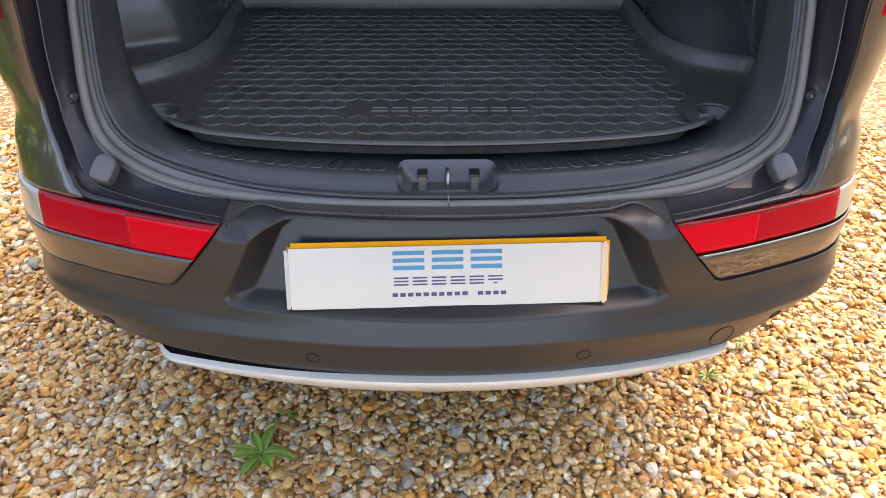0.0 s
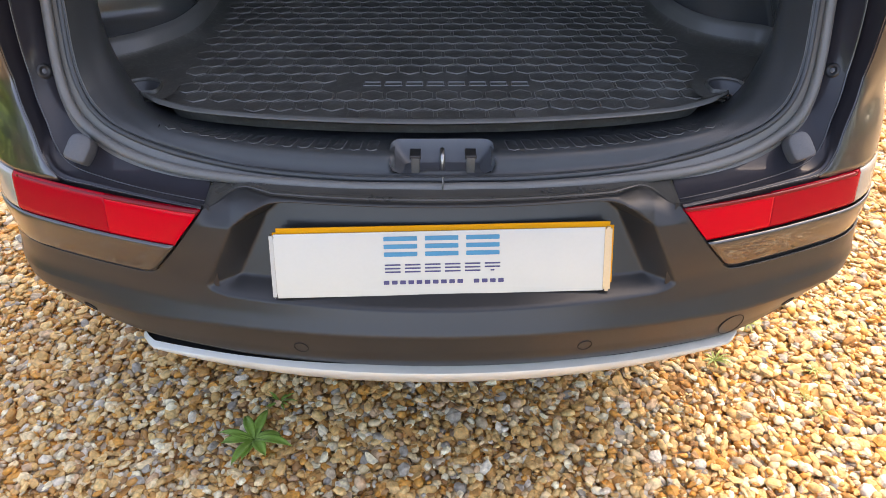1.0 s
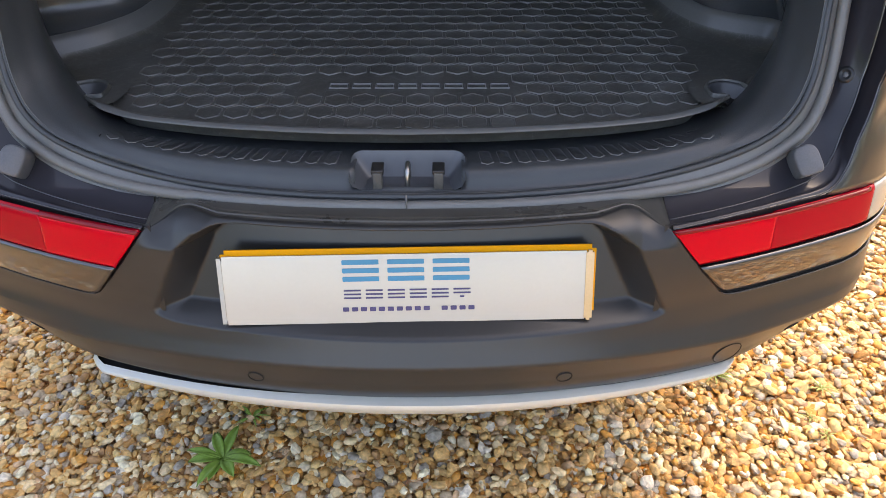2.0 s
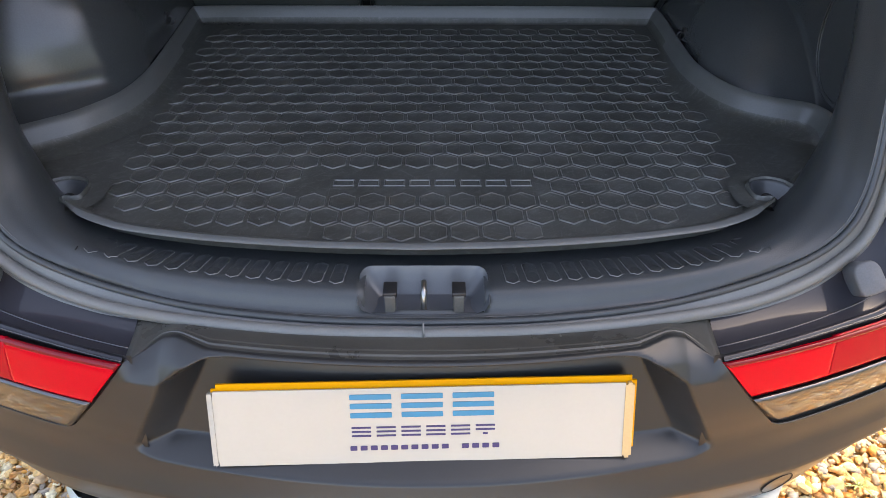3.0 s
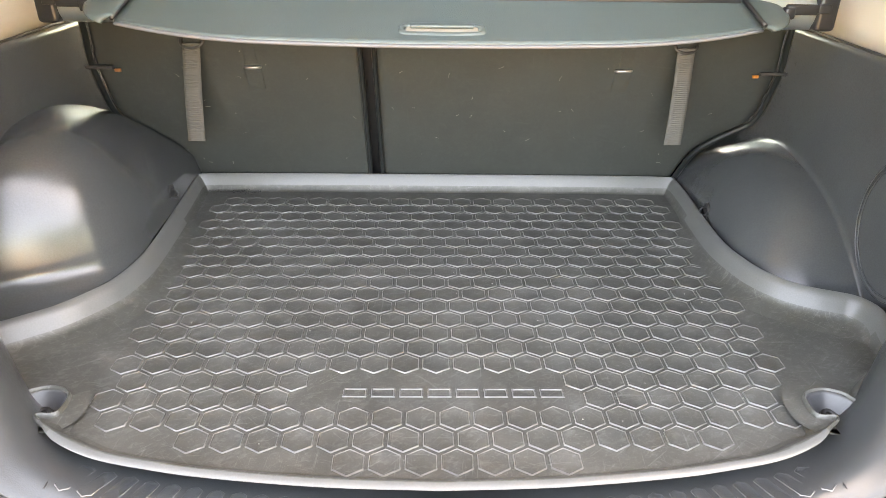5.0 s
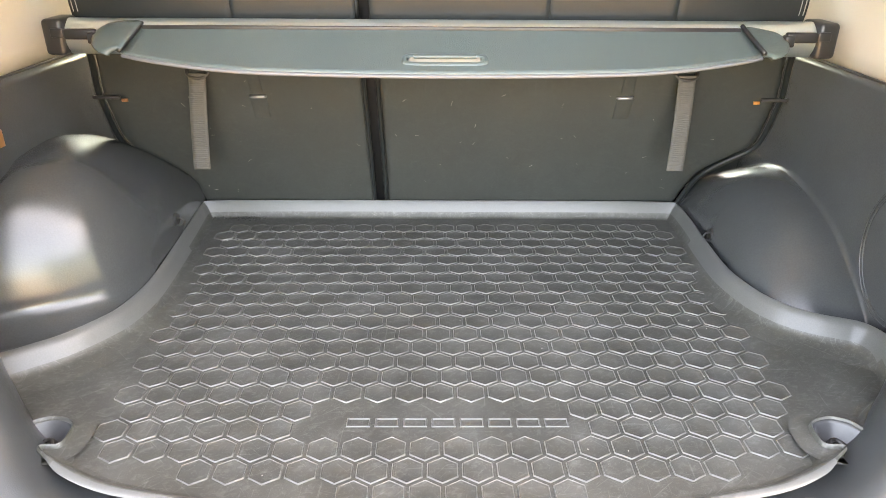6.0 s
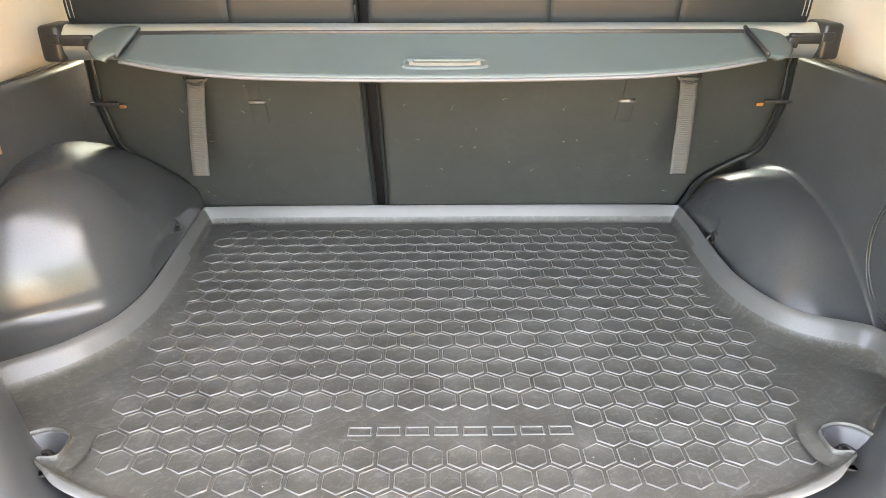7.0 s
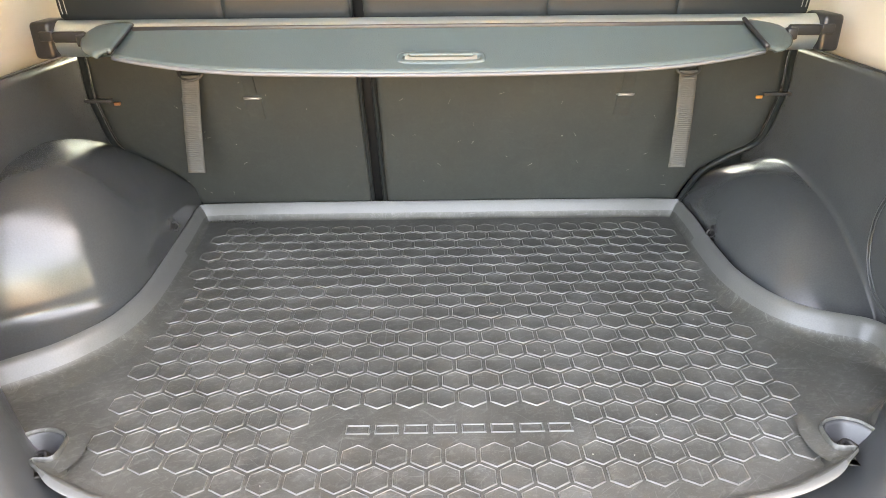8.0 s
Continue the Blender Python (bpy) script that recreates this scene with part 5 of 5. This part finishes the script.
for i in range(3):
    x = -0.062 + 0.0615 * i
    for y in (0.0355, 0.0235, 0.0115):
        mark(x, y, 0.050, 0.0068, M_BLUE)
for i in range(6):
    x = -0.0745 + 0.0300 * i
    for y in (-0.0050, -0.0105, -0.0160):
        mark(x, y, 0.0235 if i < 5 or y > -0.012 else 0.006, 0.0022, M_PURPLE)
for i in range(15):
    if i != 10:
        mark(-0.0845 + 0.01235 * i, -0.0325, 0.0085, 0.0060, M_PURPLE)

# ---------- the rest of the car, which closes the place ----------
part("roof", *grid(lambda x, y: (x, y, 1.63 - 0.10 * abs(x / 0.6) ** 3 - 0.10 * max(0, y - 3.4) ** 2), steps(-0.64, 0.64, 16), steps(1.84, 4.1, 20)), M_PAINT, car, thick=0.006)
part("headliner", *grid(lambda x, y: (x, y, 1.595 - 0.10 * abs(x / 0.6) ** 3 - 0.10 * max(0, y - 3.4) ** 2), steps(-0.55, 0.55, 12), steps(1.84, 4.1, 16)), M_CREAM, car, thick=-0.006)
# open tailgate overhead
gate = part("tailgate", *grid(lambda u, v: ((0.60 + 0.06 * v) * u, 1.86 - 0.58 * v, 1.64 + 0.84 * v - 0.11 * v * v + 0.05 * (1 - u * u)), steps(-1, 1, 20), steps(0, 1, 16)),
            M_PAINT, car, "open tailgate", thick=0.05)
part("tailgate_trim", *grid(lambda u, v: ((0.55 + 0.05 * v) * u, 1.80 - 0.56 * v, 1.595 + 0.83 * v - 0.11 * v * v + 0.045 * (1 - u * u)), steps(-1, 1, 16), steps(0, 1, 12)), M_TRIM, gate, "black inner trim of the tailgate", thick=0.006)
for s in (-1, 1):
    # flank with its wheel openings, side windows and wheels
    def flank(u, v):
        y = 2.02 + 3.35 * u
        z = 0.34 + 0.66 * v
        x = 0.838 - 0.05 * abs(v - 0.45) ** 2 * 4 - 0.16 * max(0, u - 0.8) ** 2 * 10
        for wy in (2.34, 4.98):
            d = math.hypot(y - wy, z - 0.36)
            if d < 0.39:
                z = 0.36 + math.sqrt(max(0, 0.39 ** 2 - (y - wy) ** 2)) if z < 0.36 + math.sqrt(max(0, 0.39 ** 2 - (y - wy) ** 2)) else z
        return (s * x, y, z)
    part("flank", *grid(flank, steps(0, 1, 90), steps(0, 1, 24)), M_PAINT, car, thick=0.004)
    part("side_window", *grid(lambda y, v: (s * (0.805 - 0.22 * v), y, 1.0 + 0.48 * v), steps(2.62, 4.0, 8), steps(0, 1, 4)), M_GLASS, car, "tinted side window", thick=0.004).visible_shadow = False
    for wy in (2.34, 4.98):
        m = Matrix.Translation((s * 0.74, wy, 0.345)) @ pose(0, 0, 0, 0, 90 * s, 0)
        wheel = part("wheel", *lathe_y(m, [(0.20, -0.09), (0.32, -0.10), (0.345, -0.07), (0.345, 0.07), (0.32, 0.10), (0.22, 0.09)], 48), M_TYRE, car)
        part("rim", *lathe_y(m, [(0.0, 0.07), (0.06, 0.075), (0.10, 0.06), (0.20, 0.055), (0.225, 0.09)], 32), M_ALU, wheel)
    part("outer_pillar", *grid(lambda y, v: (s * (0.79 - 0.21 * v), y + 0.28 * v * (1 if y < 2.0 else 0), 1.06 + 0.50 * v), steps(1.66, 2.62, 10), steps(0, 1, 8)), M_PAINT, car, thick=0.004)
part("bonnet", *grid(lambda x, y: (x, y, 1.03 - 0.12 * (y - 4.35) - 0.10 * abs(x / 0.75) ** 3), steps(-0.76, 0.76, 16), steps(4.3, 5.42, 10)), M_PAINT, car, thick=0.01)
part("front_end", *grid(lambda x, z: (x, 5.44 - 0.25 * abs(x / 0.76) ** 3 - 0.15 * abs(z - 0.6), z), steps(-0.78, 0.78, 16), steps(0.25, 0.92, 8)), M_BUMPER, car, thick=0.01)
part("windscreen", *grid(lambda x, v: (x * (1 - 0.2 * v), 4.42 - 0.40 * v, 1.02 + 0.50 * v), steps(-0.70, 0.70, 10), steps(0, 1, 6)), M_GLASS, car, "tinted windscreen", thick=0.005).visible_shadow = False

part("cabin_floor", *grid(lambda x, y: (x, y, 0.42), steps(-0.78, 0.78, 6), steps(2.45, 5.2, 6)), M_CARPET, car, thick=0.01)
part("dashboard", *box(pose(0, 4.25, 0.72), 1.5, 0.5, 0.58, 0.08, 3), M_BLACK, car)

# ---------- weeds ----------
def weed(x, y, n, size, flop, label, wide=0.10, mat=None):
    """A rosette of narrow leaves growing out of the gravel."""
    w = thing("weed", (x, y, 0), label, "weed", "weeds in the gravel")
    for i in range(n):
        a = 2 * math.pi * i / n + random.uniform(-0.35, 0.35)
        ln, wd = size * random.uniform(0.65, 1.15), size * wide * random.uniform(0.8, 1.25)
        rise = random.uniform(0.35, 0.9) * (1 - flop) + 0.12
        def leaf(u, v):
            r = ln * v
            side = (u - 0.5) * 2 * wd * (math.sin(math.pi * min(1, v * 0.96 + 0.04)) ** 0.8)
            z = 0.006 + ln * (rise * v - (rise + 0.10) * 0.75 * v * v) + abs(u - 0.5) * wd * 0.7
            return (x + r * math.cos(a) - side * math.sin(a), y + r * math.sin(a) + side * math.cos(a), z)
        part("leaf", *grid(leaf, steps(0, 1, 4), steps(0, 1, 8)), mat or M_WEED, w, thick=0.0006)


weed(-0.388, 1.432, 11, 0.078, 0.2, "green weed with narrow leaves in the gravel", 0.13)
weed(-0.352, 1.535, 9, 0.036, 0.3, "small green weed in the gravel", 0.07)
for x, y, n, size in ((0.865, 1.615, 8, 0.032), (0.645, 1.650, 12, 0.040), (0.825, 1.490, 7, 0.026), (0.810, 1.535, 6, 0.022), (0.775, 1.775, 9, 0.040), (-1.02, 1.60, 6, 0.03)):
    weed(x, y, n, size, 0.0, "thin pale tuft of grass in the gravel", 0.06, M_GRASS)

# ---------- hedge beside the drive ----------
def hedge(x0, y0_, x1, y1, height, n, loose=0.38, leaf=M_HEDGE, label="tall green leafy hedge beside the gravel drive"):
    """A loose hedge: stems and a crown of small separate leaves."""
    h = thing("hedge", ((x0 + x1) / 2, (y0_ + y1) / 2, 0), label, "hedge")
    rng = np.random.default_rng(3)
    stems = []
    for i in range(9):
        t = (i + 0.5) / 9
        a = Vector((x0 + (x1 - x0) * t, y0_ + (y1 - y0_) * t, 0))
        stems.append(sweep([a, a + Vector((rng.normal(0, 0.1), rng.normal(0, 0.1), height * 0.4)), a + Vector((rng.normal(0, 0.3), rng.normal(0, 0.3), height * 0.85))], lambda q: 0.05 * (1 - 0.8 * q), 7))
    part("stems", *joined(*stems), M_BARK, h)
    t = rng.random(n)
    wob = loose * (0.92 * np.sin(t * 23) + 0.65 * np.sin(t * 57 + 1))
    z = height * rng.random(n) ** 0.8 * (1 + 0.18 * np.sin(t * 31) + 0.08 * np.sin(t * 90))
    c = np.stack([x0 + (x1 - x0) * t + rng.normal(0, loose, n) + wob, y0_ + (y1 - y0_) * t + rng.normal(0, loose, n), z + 0.05], 1)
    u, w = rng.normal(0, 1, (n, 3)), rng.normal(0, 1, (n, 3))
    u /= np.linalg.norm(u, axis=1)[:, None]
    w -= (w * u).sum(1)[:, None] * u
    w /= np.linalg.norm(w, axis=1)[:, None]
    sz = rng.uniform(0.05, 0.11, (n, 1))
    pts = np.stack([c - u * sz, c + w * sz * 0.5, c + u * sz, c - w * sz * 0.5], 1).reshape(-1, 3)
    tagged(part("leaves", [tuple(p) for p in pts], [(4 * i, 4 * i + 1, 4 * i + 2, 4 * i + 3) for i in range(n)], leaf, h, smooth=False), kind="stuff")


hedge(-5.2, -8.0, -4.6, 6.0, 1.3, 12000)
hedge(-2.75, 1.3, -3.0, 3.6, 0.75, 3500, 0.13, M_WEED, "low green leafy hedge beside the gravel drive")
hedge(7.4, -11.0, 7.9, 9.0, 4.0, 32000)
